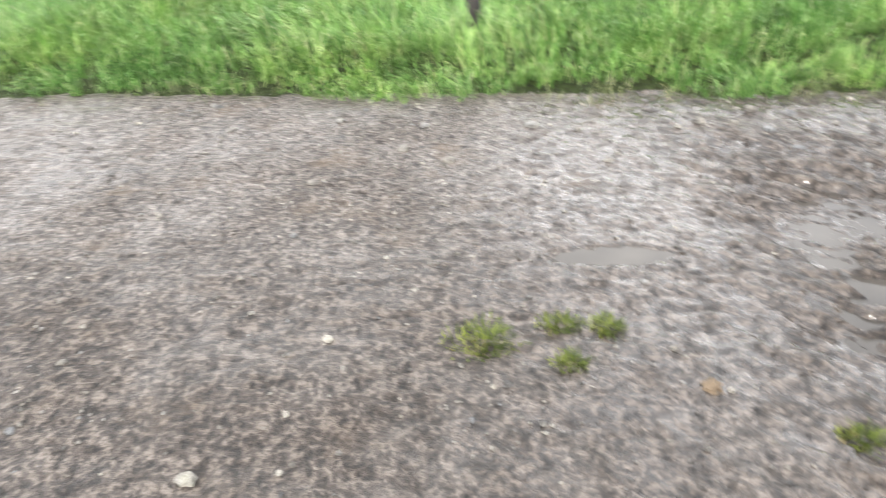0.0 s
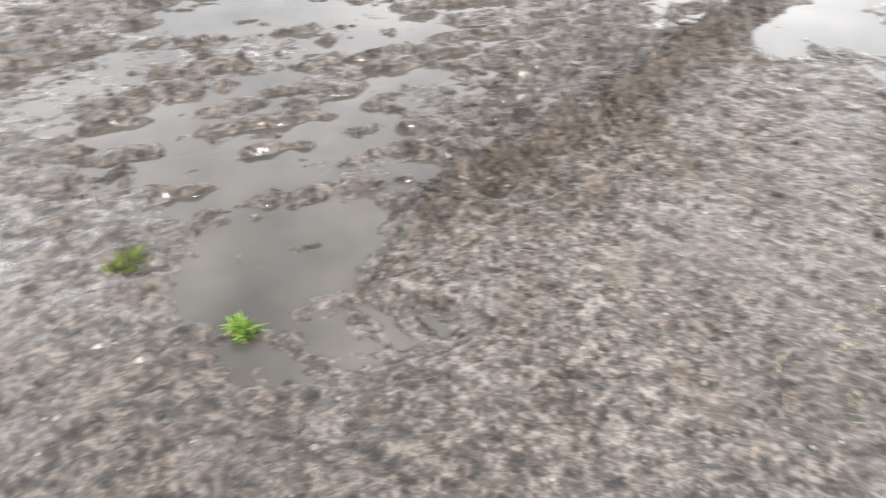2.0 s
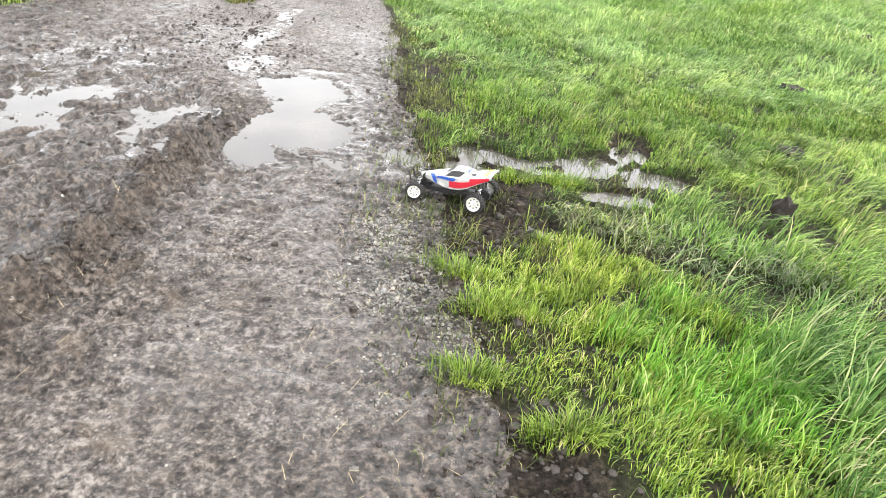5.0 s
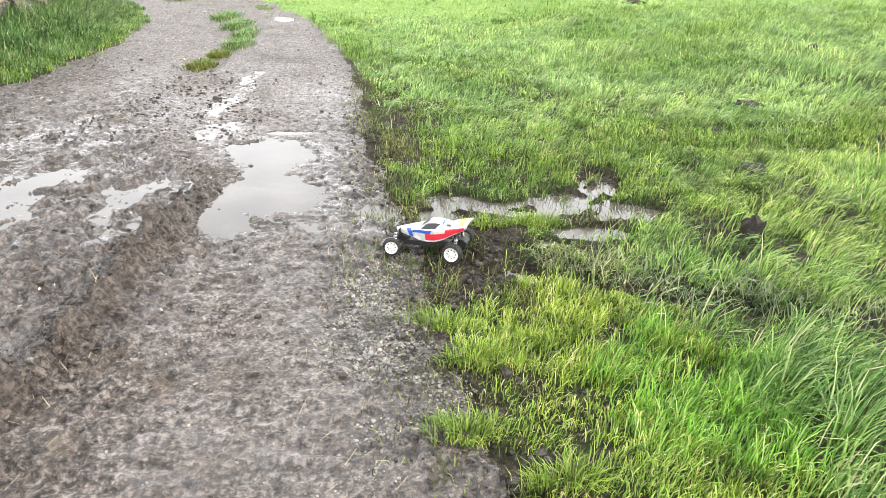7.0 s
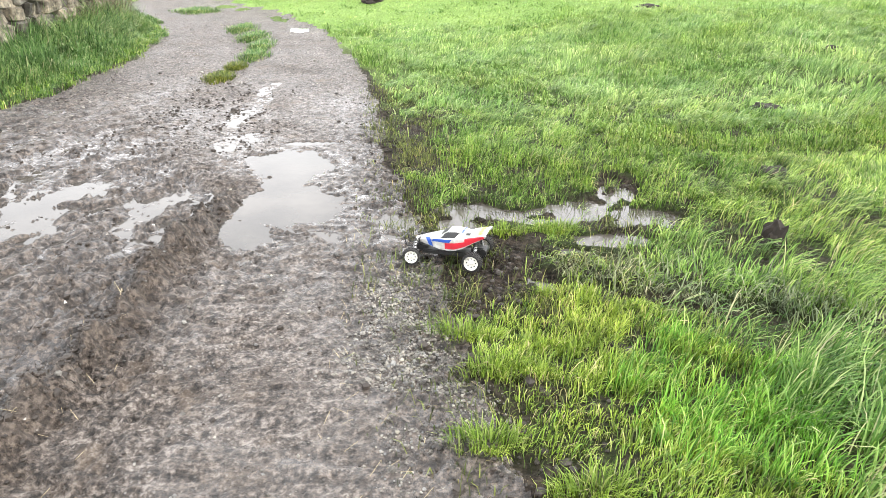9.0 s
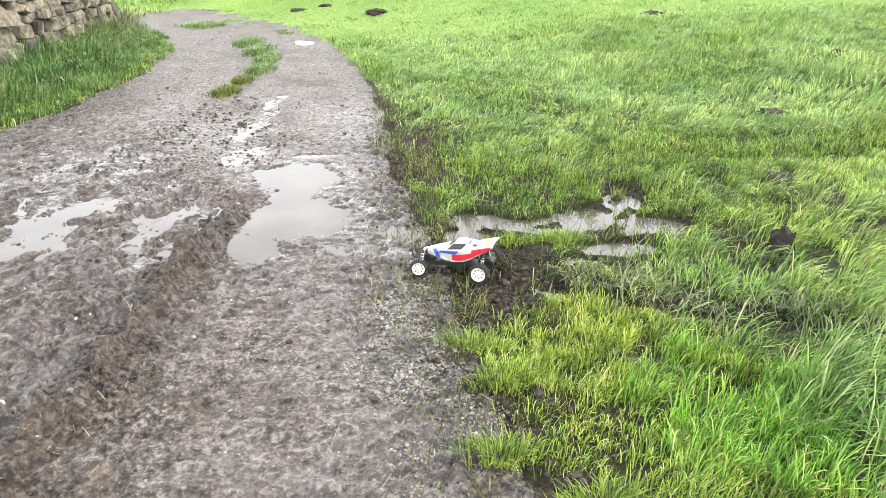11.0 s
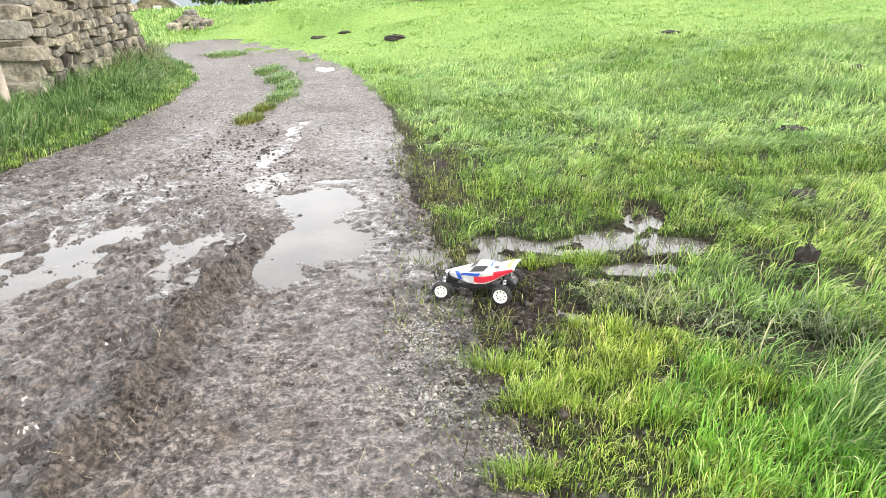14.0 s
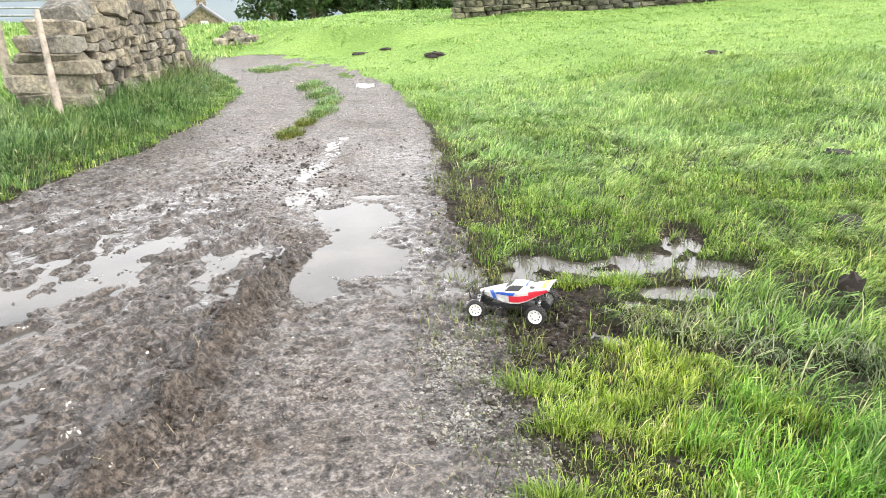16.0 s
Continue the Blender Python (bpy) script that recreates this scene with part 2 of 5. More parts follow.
def mix(tree, fac, a, b, mode="MIX"):
    n = tree.nodes.new("ShaderNodeMix")
    n.data_type, n.blend_type = "RGBA", mode
    for socket, value in ((n.inputs[0], fac), (n.inputs[6], a), (n.inputs[7], b)):
        if isinstance(value, (int, float)):
            socket.default_value = value
        elif isinstance(value, tuple):
            socket.default_value = (*value, 1)
        else:
            tree.links.new(value, socket)
    return n.outputs[2]


def coords(tree):
    return tree.nodes.new("ShaderNodeTexCoord").outputs["Object"]


def noise_tex(tree, scale, detail=4.0, rough=0.55, vector=None):
    n = node(tree, "ShaderNodeTexNoise", Scale=scale, Detail=detail, Roughness=rough)
    tree.links.new(vector or coords(tree), n.inputs["Vector"])
    return n.outputs["Fac"]


def bump(tree, bsdf, source, strength, distance):
    n = node(tree, "ShaderNodeBump", Strength=strength, Distance=distance)
    tree.links.new(source, n.inputs["Height"])
    tree.links.new(n.outputs[0], bsdf.inputs["Normal"])
    return n


def attribute(tree, name):
    a = tree.nodes.new("ShaderNodeAttribute")
    a.attribute_name = name
    return a.outputs["Fac"]


def math_node(tree, op, a, b=0.0, clamp=True):
    n = tree.nodes.new("ShaderNodeMath")
    n.operation, n.use_clamp = op, clamp
    for socket, value in zip(n.inputs, (a, b)):
        if isinstance(value, (int, float)):
            socket.default_value = value
        else:
            tree.links.new(value, socket)
    return n.outputs[0]


def earth_material():
    m, t, b = material("track_earth")
    c = coords(t)
    fine, lumps = noise_tex(t, 56, 5, 0.66, c), noise_tex(t, 22, 5, 0.7, c)
    both = math_node(t, "ADD", math_node(t, "MULTIPLY", fine, 0.62), math_node(t, "MULTIPLY", lumps, 0.38))
    # the darkest specks paint the small shadows of lumps into the earth's colour
    dry = ramp(t, both, [(0.41, (0.010, 0.008, 0.0065)), (0.47, (0.058, 0.048, 0.040)), (0.53, (0.130, 0.111, 0.098)), (0.60, (0.29, 0.265, 0.24))])
    stain = ramp(t, noise_tex(t, 2.6, 5, 0.65, c), [(0.34, (0.62, 0.56, 0.50)), (0.5, (1.0, 0.97, 0.94)), (0.66, (1.28, 1.25, 1.22))])
    dry = mix(t, 1.0, dry, stain, "MULTIPLY")
    rust = ramp(t, noise_tex(t, 4.5, 4, 0.6, c), [(0.56, (0, 0, 0)), (0.70, (0.6, 0.6, 0.6))])
    dry = mix(t, rust, dry, mix(t, lumps, (0.07, 0.045, 0.026), (0.20, 0.145, 0.095)))
    vor = node(t, "ShaderNodeTexVoronoi", Scale=70.0)
    t.links.new(c, vor.inputs["Vector"])
    chip = math_node(t, "MULTIPLY", ramp(t, vor.outputs["Distance"], [(0.16, (1, 1, 1)), (0.36, (0, 0, 0))]), attribute(t, "gravel"))
    stone = mix(t, vor.outputs["Color"], (0.14, 0.125, 0.11), (0.48, 0.45, 0.41))
    dry = mix(t, chip, dry, stone)
    mud = ramp(t, both, [(0.41, (0.005, 0.004, 0.003)), (0.5, (0.040, 0.030, 0.023)), (0.58, (0.155, 0.122, 0.095))])
    damp = math_node(t, "MULTIPLY", attribute(t, "wet"), ramp(t, noise_tex(t, 11, 6, 0.75, c), [(0.40, (0.25, 0.25, 0.25)), (0.56, (1, 1, 1))]))
    # soaked earth is darker than dry; brown clay shows where the ridge is torn open
    body = mix(t, attribute(t, "mud"), dry, mud)
    body = mix(t, attribute(t, "clay"), body, ramp(t, both, [(0.42, (0.018, 0.012, 0.008)), (0.5, (0.062, 0.046, 0.034)), (0.6, (0.145, 0.115, 0.090))]))
    t.links.new(mix(t, math_node(t, "MULTIPLY", damp, 0.45), body, (0.030, 0.0245, 0.020)), b.inputs["Base Color"])
    t.links.new(ramp(t, damp, [(0.0, (0.62, 0.62, 0.62)), (0.45, (0.30, 0.30, 0.30)), (1.0, (0.12, 0.12, 0.12))]), b.inputs["Roughness"])
    film = math_node(t, "MULTIPLY", damp, 1.0)
    t.links.new(film, b.inputs["Coat Weight"])
    b.inputs["Coat Roughness"].default_value, b.inputs["Coat IOR"].default_value = 0.10, 1.45
    relief = math_node(t, "ADD", math_node(t, "MULTIPLY", lumps, 1.25, False), math_node(t, "MULTIPLY", fine, 0.85, False), False)
    grain = bump(t, b, math_node(t, "ADD", relief, math_node(t, "MULTIPLY", chip, 0.3), False), 1.0, 0.030)
    # water fills the pores where the mud is soaked
    t.links.new(math_node(t, "SUBTRACT", 1.0, math_node(t, "MULTIPLY", damp, 0.62)), grain.inputs["Strength"])
    return m


def turf_material():
    m, t, b = material("turf")
    c = coords(t)
    grass = ramp(t, noise_tex(t, 25, 6, 0.7, c), [(0.3, (0.09, 0.15, 0.035)), (0.55, (0.22, 0.35, 0.085)), (0.75, (0.34, 0.48, 0.15))])
    # thatch under the near blades, darkened to carry the shade in their gaps
    shaded_thatch = ramp(t, noise_tex(t, 30, 5, 0.7, c), [(0.35, (0.012, 0.018, 0.006)), (0.6, (0.045, 0.065, 0.018)), (0.75, (0.11, 0.13, 0.045))])
    grass = mix(t, attribute(t, "lawn"), shaded_thatch, grass)
    patch = ramp(t, noise_tex(t, 0.5, 4, 0.6, c), [(0.35, (0.8, 0.85, 0.7)), (0.65, (1.15, 1.1, 1.1))])
    grass = mix(t, 1.0, grass, patch, "MULTIPLY")
    soil = ramp(t, noise_tex(t, 40, 5, 0.65, c), [(0.38, (0.008, 0.006, 0.004)), (0.5, (0.03, 0.023, 0.017)), (0.64, (0.085, 0.066, 0.049))])
    t.links.new(mix(t, attribute(t, "mud"), grass, soil), b.inputs["Base Color"])
    b.inputs["Roughness"].default_value, b.inputs["Specular IOR Level"].default_value = 0.8, 0.2
    bump(t, b, noise_tex(t, 36, 6, 0.72, c), 1.0, 0.045)
    return m


def water_material():
    m, t, b = material("puddle_water")
    silt = ramp(t, noise_tex(t, 2.5, 3), [(0.35, (0.045, 0.041, 0.036)), (0.65, (0.085, 0.077, 0.067))])
    t.links.new(silt, b.inputs["Base Color"])
    b.inputs["Roughness"].default_value = 0.03
    b.inputs["IOR"].default_value = 1.45
    bump(t, b, noise_tex(t, 18, 2), 0.03, 0.01)
    return m


def grass_material(name, dark, middle, light, straw):
    m, t, b = material(name)
    geo = t.nodes.new("ShaderNodeNewGeometry")
    c = coords(t)
    blade = ramp(t, geo.outputs["Random Per Island"], [(0.0, dark), (0.52, middle), (0.9, light), (0.985, straw)])
    patch = ramp(t, noise_tex(t, 1.3, 3, 0.6, c), [(0.36, (0.78, 0.87, 0.85)), (0.5, (1.0, 1.0, 1.0)), (0.64, (1.12, 1.05, 1.0))])
    tussock = ramp(t, noise_tex(t, 6.5, 4, 0.65, c), [(0.36, (0.50, 0.56, 0.52)), (0.52, (1.0, 1.0, 1.0)), (0.66, (1.22, 1.2, 1.15))])
    patch = mix(t, 1.0, patch, tussock, "MULTIPLY")
    colour = mix(t, 1.0, blade, patch, "MULTIPLY")
    t.links.new(colour, b.inputs["Base Color"])
    b.inputs["Roughness"].default_value, b.inputs["Specular IOR Level"].default_value = 0.48, 0.28
    thin = t.nodes.new("ShaderNodeBsdfTranslucent")
    t.links.new(colour, thin.inputs["Color"])
    both = t.nodes.new("ShaderNodeMixShader")
    both.inputs[0].default_value = 0.3
    t.links.new(b.outputs[0], both.inputs[1])
    t.links.new(thin.outputs[0], both.inputs[2])
    t.links.new(both.outputs[0], t.nodes["Material Output"].inputs["Surface"])
    return m


def stone_material(name, tint):
    m, t, b = material(name)
    info = t.nodes.new("ShaderNodeObjectInfo")
    geo = t.nodes.new("ShaderNodeNewGeometry")
    c = geo.outputs["Position"]
    pick = math_node(t, "FRACT", math_node(t, "ADD", info.outputs["Random"], geo.outputs["Random Per Island"], False))
    base = ramp(t, pick, [(0.0, (0.09, 0.083, 0.07)), (0.35, (0.18, 0.16, 0.122)), (0.7, (0.28, 0.25, 0.19)), (1.0, (0.15, 0.146, 0.13))])
    grain = ramp(t, noise_tex(t, 28, 6, 0.7, c), [(0.3, (0.4, 0.38, 0.36)), (0.5, (1, 1, 1)), (0.7, (1.7, 1.66, 1.55))])
    colour = mix(t, 1.0, mix(t, 1.0, base, grain, "MULTIPLY"), tint, "MULTIPLY")
    lichen = ramp(t, noise_tex(t, 9, 5, 0.7, c), [(0.6, (0, 0, 0)), (0.7, (1, 1, 1))])
    colour = mix(t, math_node(t, "MULTIPLY", lichen, 0.35), colour, (0.36, 0.36, 0.27))
    sooty = ramp(t, noise_tex(t, 5.5, 6, 0.7, c), [(0.40, (0.42, 0.41, 0.41)), (0.54, (1.0, 1.0, 1.0)), (0.68, (1.2, 1.18, 1.12))])
    colour = mix(t, 1.0, colour, sooty, "MULTIPLY")
    t.links.new(colour, b.inputs["Base Color"])
    b.inputs["Roughness"].default_value = 0.9
    bump(t, b, noise_tex(t, 18, 8, 0.72, c), 1.0, 0.035)
    return m


def plain(name, colour, rough=0.5, metal=0.0, grime=0.25, scale=30.0):
    """A painted, plastic, rubber or wooden surface with some grime on it."""
    m, t, b = material(name)
    dirt = ramp(t, noise_tex(t, scale, 5, 0.65), [(0.35, tuple(v * (1 - grime) for v in colour)), (0.65, colour)])
    t.links.new(dirt, b.inputs["Base Color"])
    b.inputs["Roughness"].default_value, b.inputs["Metallic"].default_value = rough, metal
    bump(t, b, noise_tex(t, scale * 4, 3), 0.15, 0.002)
    return m


EARTH, TURF, WATER = earth_material(), turf_material(), water_material()
GRASS = grass_material("grass_blades", (0.05, 0.105, 0.016), (0.21, 0.36, 0.06), (0.43, 0.56, 0.14), (0.54, 0.48, 0.27))
MEADOW = grass_material("meadow_blades", (0.09, 0.18, 0.035), (0.25, 0.40, 0.10), (0.42, 0.56, 0.19), (0.50, 0.52, 0.27))
RANK = grass_material("rank_grass_blades", (0.05, 0.12, 0.02), (0.14, 0.275, 0.05), (0.37, 0.49, 0.16), (0.55, 0.50, 0.30))
FAR_MEADOW = grass_material("far_meadow_blades", (0.17, 0.28, 0.065), (0.26, 0.41, 0.11), (0.36, 0.51, 0.16), (0.42, 0.52, 0.2))
# darker copy of the rank grass: dimmer light by the wall put into its colour
SHADE_TINTED_GRASS = grass_material("shade_tinted_grass_blades", (0.04, 0.10, 0.025), (0.16, 0.28, 0.085), (0.32, 0.43, 0.17), (0.48, 0.46, 0.28))
VERGE = grass_material("verge_blades", (0.07, 0.16, 0.035), (0.21, 0.40, 0.10), (0.42, 0.58, 0.22), (0.56, 0.56, 0.32))
MUDDY = grass_material("muddy_blades", (0.03, 0.04, 0.012), (0.10, 0.13, 0.03), (0.24, 0.28, 0.07), (0.34, 0.29, 0.14))
LIME = grass_material("lime_blades", (0.06, 0.10, 0.012), (0.25, 0.38, 0.045), (0.44, 0.55, 0.12), (0.58, 0.54, 0.28))
VIVID = grass_material("vivid_blades", (0.04, 0.11, 0.012), (0.15, 0.36, 0.035), (0.34, 0.55, 0.10), (0.52, 0.56, 0.25))
STONE = stone_material("field_stone", (1.08, 1.07, 1.05))
PEBBLE = stone_material("pebble_stone", (1.4, 1.5, 1.75))
CLOD = plain("wet_clod", (0.045, 0.035, 0.027), 0.55, 0, 0.6, 40)
SOIL = plain("crumbly_soil", (0.026, 0.020, 0.014), 0.95, 0, 0.5, 40)
WOOD = plain("weathered_wood", (0.36, 0.31, 0.25), 0.85, 0, 0.5, 14)


# ---- mesh helpers ----
def mesh_from(name, verts, faces, mat, smooth_faces=True):
    """A mesh from an array of points and an array of faces, all with the same number of corners."""
    me = bpy.data.meshes.new(name)
    v, f = np.asarray(verts, np.float32), np.asarray(faces, np.int32)
    me.vertices.add(len(v))
    me.vertices.foreach_set("co", v.ravel())
    me.loops.add(f.size)
    me.loops.foreach_set("vertex_index", f.ravel())
    me.polygons.add(len(f))
    me.polygons.foreach_set("loop_start", np.arange(0, f.size, f.shape[1], dtype=np.int32))
    me.polygons.foreach_set("use_smooth", np.full(len(f), smooth_faces))
    me.materials.append(mat)
    me.update(calc_edges=True)
    return me


def point_values(me, name, values):
    me.attributes.new(name, "FLOAT", "POINT").data.foreach_set("value", np.asarray(values, np.float32).ravel())


def part(name, bm, mat, parent=None, label="", smooth_faces=False):
    me = bpy.data.meshes.new(name)
    for f in bm.faces:
        f.smooth = smooth_faces
    bm.to_mesh(me)
    bm.free()
    me.materials.append(mat)
    ob = new(name, me)
    ob.parent = parent
    if label:
        ob["label"] = label
    return ob


# ---- ground: one sheet, split into the track and the turf ----
def axis(lo, hi, step, far_lo, far_hi):
    """Even steps from lo to hi, growing slowly and then faster beyond."""
    def grow(start, end):
        out, at, d = [], 0.0, step
        while at < abs(end - start):
            d *= 1.025 if d < 0.14 else 1.10
            at += d
            out.append(at)
        return np.array(out)
    mid = np.arange(lo, hi, step)
    return np.concatenate([lo - grow(lo, far_lo)[::-1], mid, mid[-1] + grow(hi, far_hi)])


gx = axis(-2.7, 1.3, 0.0115, -900, 900)
gy = axis(0.4, 5.0, 0.0125, -60, 1500)
X, Y = np.meshgrid(gx, gy)
Z = height(X, Y)
ids = np.arange(X.size).reshape(X.shape)
quads = np.stack([ids[:-1, :-1], ids[:-1, 1:], ids[1:, 1:], ids[1:, :-1]], -1).reshape(-1, 4)
cx, cy = X.ravel()[quads].mean(1), Y.ravel()[quads].mean(1)
is_road = on_road(cx, cy) > 0.5
points = np.stack([X.ravel(), Y.ravel(), Z.ravel()], -1)


def sheet(name, chosen, mat, label, category):
    used, index = np.unique(quads[chosen], return_inverse=True)
    p = points[used]
    me = mesh_from(name, p, index.reshape(-1, 4), mat)
    x, y = p[:, 0].astype(float), p[:, 1].astype(float)
    off = np.abs(x - road_right(y))
    side = x - ridge_x(y)
    n = fbm(x, y, 0.35, 3, 71)
    low = smooth(0.05, -0.1, side) * smooth(0.5, 1.1, y) * smooth(6.0, 4.2, y)
    ridge = np.exp(-(side / 0.13) ** 2) * smooth(1.2, 1.6, y) * smooth(4.0, 3.6, y)
    torn = smooth(0.62, 0.1, off + 0.25 * n) * smooth(0.3, 0.9, y) * smooth(6.5, 5.2, y)
    gate = np.exp(-(((x - 0.5) / 0.45) ** 2 + ((y - 3.2) / 0.55) ** 2))
    soak = hollow(x, y, [b for g, _ in LEVELS for b in g], 1.5, 0.5) / 0.03
    if name == "road":
        mud = np.clip(0.55 * smooth(1.4, 0.6, y) * smooth(-2.3, -1.5, x) * smooth(0.5, 0.1, x) + 0.72 * low * (1.0 + 0.4 * n) + 0.6 * ridge + 0.9 * torn + 0.75 * np.exp(-((x - road_left(y) - 0.2) / 0.4) ** 2) * smooth(3.8, 4.8, y) * smooth(8.5, 6.5, y) + 0.9 * gate + 0.3 * soak + 0.45 * smooth(0.2, 0.6, n), 0, 0.95)
        wet = np.clip(0.25 + 0.1 * smooth(1.5, 0.7, y) * smooth(-1.7, -1.2, x) + 0.85 * low + 0.35 * torn + 0.4 * soak + 0.45 * n + 0.9 * smooth(-0.6, -1.4, x) * smooth(-0.2, 0.6, y) * smooth(5.0, 3.6, y) + 0.3 * gate, 0, 1) * (0.3 + 0.7 * smooth(7.5, 5.2, y))
        # the clods stand clear of the wet and have begun to dry
        wet = wet * (1 - 0.55 * clods_at(x, y) * np.maximum(low, smooth(7.0, 5.2, y) * smooth(4.0, 4.6, y) * smooth(0.3, -0.4, side)))
        gravel = np.clip(0.5 + 0.8 * smooth(0.5, 0.1, off) * smooth(3.2, 2.4, y) + 0.8 * smooth(0.7, 0.2, x - road_left(y)) + 0.5 * n - mud * 0.8, 0, 1)
        clay = np.clip(np.exp(-((side - 0.035) / 0.065) ** 2) * smooth(1.15, 1.45, y) * smooth(4.0, 3.5, y) * (0.85 + 0.8 * n) + 0.6 * smooth(0.25, 0.6, fbm(x, y, 0.5, 3, 72)) * smooth(0.6, 0.2, np.abs(side - 0.35)), 0, 0.9)
        wet = wet * (1 - 0.75 * clay)
        point_values(me, "clay", clay)
    else:
        lawn = smooth(5.0, 10.0, y)
        point_values(me, "lawn", lawn)
        mud, wet, gravel = (1 - np.maximum(grass_cover(x, y), smooth(0.6, 0.2, y) + smooth(-2.5, -2.8, x))) * smooth(11, 7, y), np.zeros_like(x), np.zeros_like(x)
    for key, value in (("mud", mud), ("wet", wet), ("gravel", gravel)):
        point_values(me, key, value)
    return tagged(new(name, me), label, category, "", "structure")


sheet("road", is_road, EARTH, "rutted muddy farm track of grey-brown earth and gravel", "track")
sheet("ground", ~is_road, TURF, "green pasture ground with bare muddy patches beside the track", "ground")


def water(name, blobs, level, label):
    xs = [b[0] for b in blobs]
    ys = [b[1] for b in blobs]
    wx, wy = np.meshgrid(np.arange(min(xs) - 0.9, max(xs) + 0.9, 0.02), np.arange(min(ys) - 0.9, max(ys) + 0.9, 0.02))
    inside = hollow(wx, wy, blobs, 1.9 if blobs is RUTS else 1.45, 0.25) > 0.002
    if blobs is RUTS:
        inside |= low_zone(wx, wy) > 0.45
    n = np.arange(wx.size).reshape(wx.shape)
    keep = inside[:-1, :-1] & inside[1:, 1:] & inside[1:, :-1] & inside[:-1, 1:]
    q = np.stack([n[:-1, :-1], n[:-1, 1:], n[1:, 1:], n[1:, :-1]], -1)[keep]
    used, index = np.unique(q, return_inverse=True)
    p = np.stack([wx.ravel()[used], wy.ravel()[used], np.full(len(used), level)], -1)
    tagged(new(name, mesh_from(name, p, index.reshape(-1, 4), WATER)), label, "puddle", "puddles", "structure")


for (blobs, level), (name, label) in zip(LEVELS, (
        ("water_track", "shallow murky puddle on the muddy track, spreading into the grass"),
        ("water_ruts", "broken sheets of brown water standing in the wheel ruts"),
        ("water_film", "thin film of water lying on the gravel track"),
        ("water_far", "small bright puddles along the edge of the far track"))):
    water(name, blobs, level, label)


# ---- grass ----
rng = np.random.default_rng(7)


def blades(name, roots, length, width, lean, heading, mat, joints=2):
    """Curved tapering blades of grass, all in one mesh."""
    n = len(roots)
    d = np.stack([np.cos(heading), np.sin(heading), np.zeros(n)], -1)
    s = np.stack([-np.sin(heading), np.cos(heading), np.zeros(n)], -1)
    up = np.array([0, 0, 1.0])
    L, W, B = length[:, None], width[:, None] / 2, lean[:, None]
    at = roots - up * 0.01
    v = [at - s * W, at + s * W]
    at = roots
    for k in range(joints):
        bend = B * (0.6, 1.5)[k] if joints == 2 else B * (0.35, 1.0, 1.75)[k]
        run = L * ((0.55, 0.45)[k] if joints == 2 else (0.42, 0.33, 0.25)[k])
        at = at + up * run * np.cos(bend) + d * run * np.sin(bend)
        v += [at] if k == joints - 1 else [at - s * W * 0.85, at + s * W * 0.85]
    m = len(v)
    v = np.stack(v, 1).reshape(-1, 3)
    k = np.arange(n)[:, None] * m
    tri = []
    for q in range(0, m - 3, 2):
        tri += [k + [q, q + 1, q + 3], k + [q, q + 3, q + 2]]
    tri = np.concatenate(tri + [k + [m - 3, m - 2, m - 1]], 1).reshape(-1, 3)
    return new(name, mesh_from(name, v, tri, mat))


def sow(name, x0, x1, y0, y1, count, size, width, mat, label, chooser=None, lean=0.5, clump=0.03, spread=1.3):
    """Sow blades over an area, in clumps, where grass grows."""
    cxs, cys = rng.uniform(x0, x1, count // 6), rng.uniform(y0, y1, count // 6)
    x = np.repeat(cxs, 6) + rng.normal(0, clump, len(cxs) * 6)
    y = np.repeat(cys, 6) + rng.normal(0, clump, len(cxs) * 6)
    cover = (chooser or grass_cover)(x, y)
    keep = rng.uniform(0, 1, len(x)) < cover
    x, y = x[keep], y[keep]
    tall = size(x, y) * np.exp(rng.normal(-0.05, 0.38, len(x)))
    heading = 2 * math.pi * vnoise(x / 0.4, y / 0.4, 90) * 1.6 + rng.normal(0, spread, len(x))
    tilt = np.clip(lean + 0.35 * fbm(x, y, 0.4, 2, 91) + rng.normal(0, 0.25, len(x)), 0.05, 1.25)
    roots = np.stack([x, y, height(x, y)], -1)
    return tagged(blades(name, roots, tall, width * rng.uniform(0.6, 1.3, len(x)), tilt, heading, mat), label, "grass", "", "stuff")


def field_size(x, y):
    tuss = smooth(0.0, 0.5, fbm(x, y, 0.55, 2, 77))
    rank = np.exp(-(((x - 2.1) / 0.8) ** 2 + ((y - 1.5) / 0.9) ** 2))
    pond = np.exp(-(((x - 1.4) / 0.7) ** 2 + ((y - 3.05) / 0.6) ** 2))
    return (0.040 + 0.045 * tuss + 0.03 * smooth(-0.1, 0.4, fbm(x, y, 0.16, 2, 78)) + 0.075 * rank + 0.03 * smooth(1, 4, x - road_right(y))) * (1 - 0.68 * pond) * (1 - 0.22 * smooth(3.5, 6.0, y))


def thin_cover(x, y):
    """Thin grass that creeps over the bare margin of the track."""
    edge = np.exp(-((x - road_right(y) - 0.02) / 0.16) ** 2) * smooth(-0.1, 0.35, fbm(x, y, 0.22, 2, 66))
    return np.maximum(edge * 0.8, 0.45 * smooth(0.0, 0.3, x - road_right(y)) * smooth(0.05, 0.4, fbm(x, y, 0.18, 2, 67)))


def verge_cover(x, y):
    return smooth(-0.06, 0.1, road_left(y) - x + 0.15 * fbm(x, y, 0.4, 2, 68))


def near_cover(x, y):
    return grass_cover(x, y) * smooth(6.6, 4.4, y) * smooth(5.2, 3.8, x) * smooth(-0.2, 0.6, y)


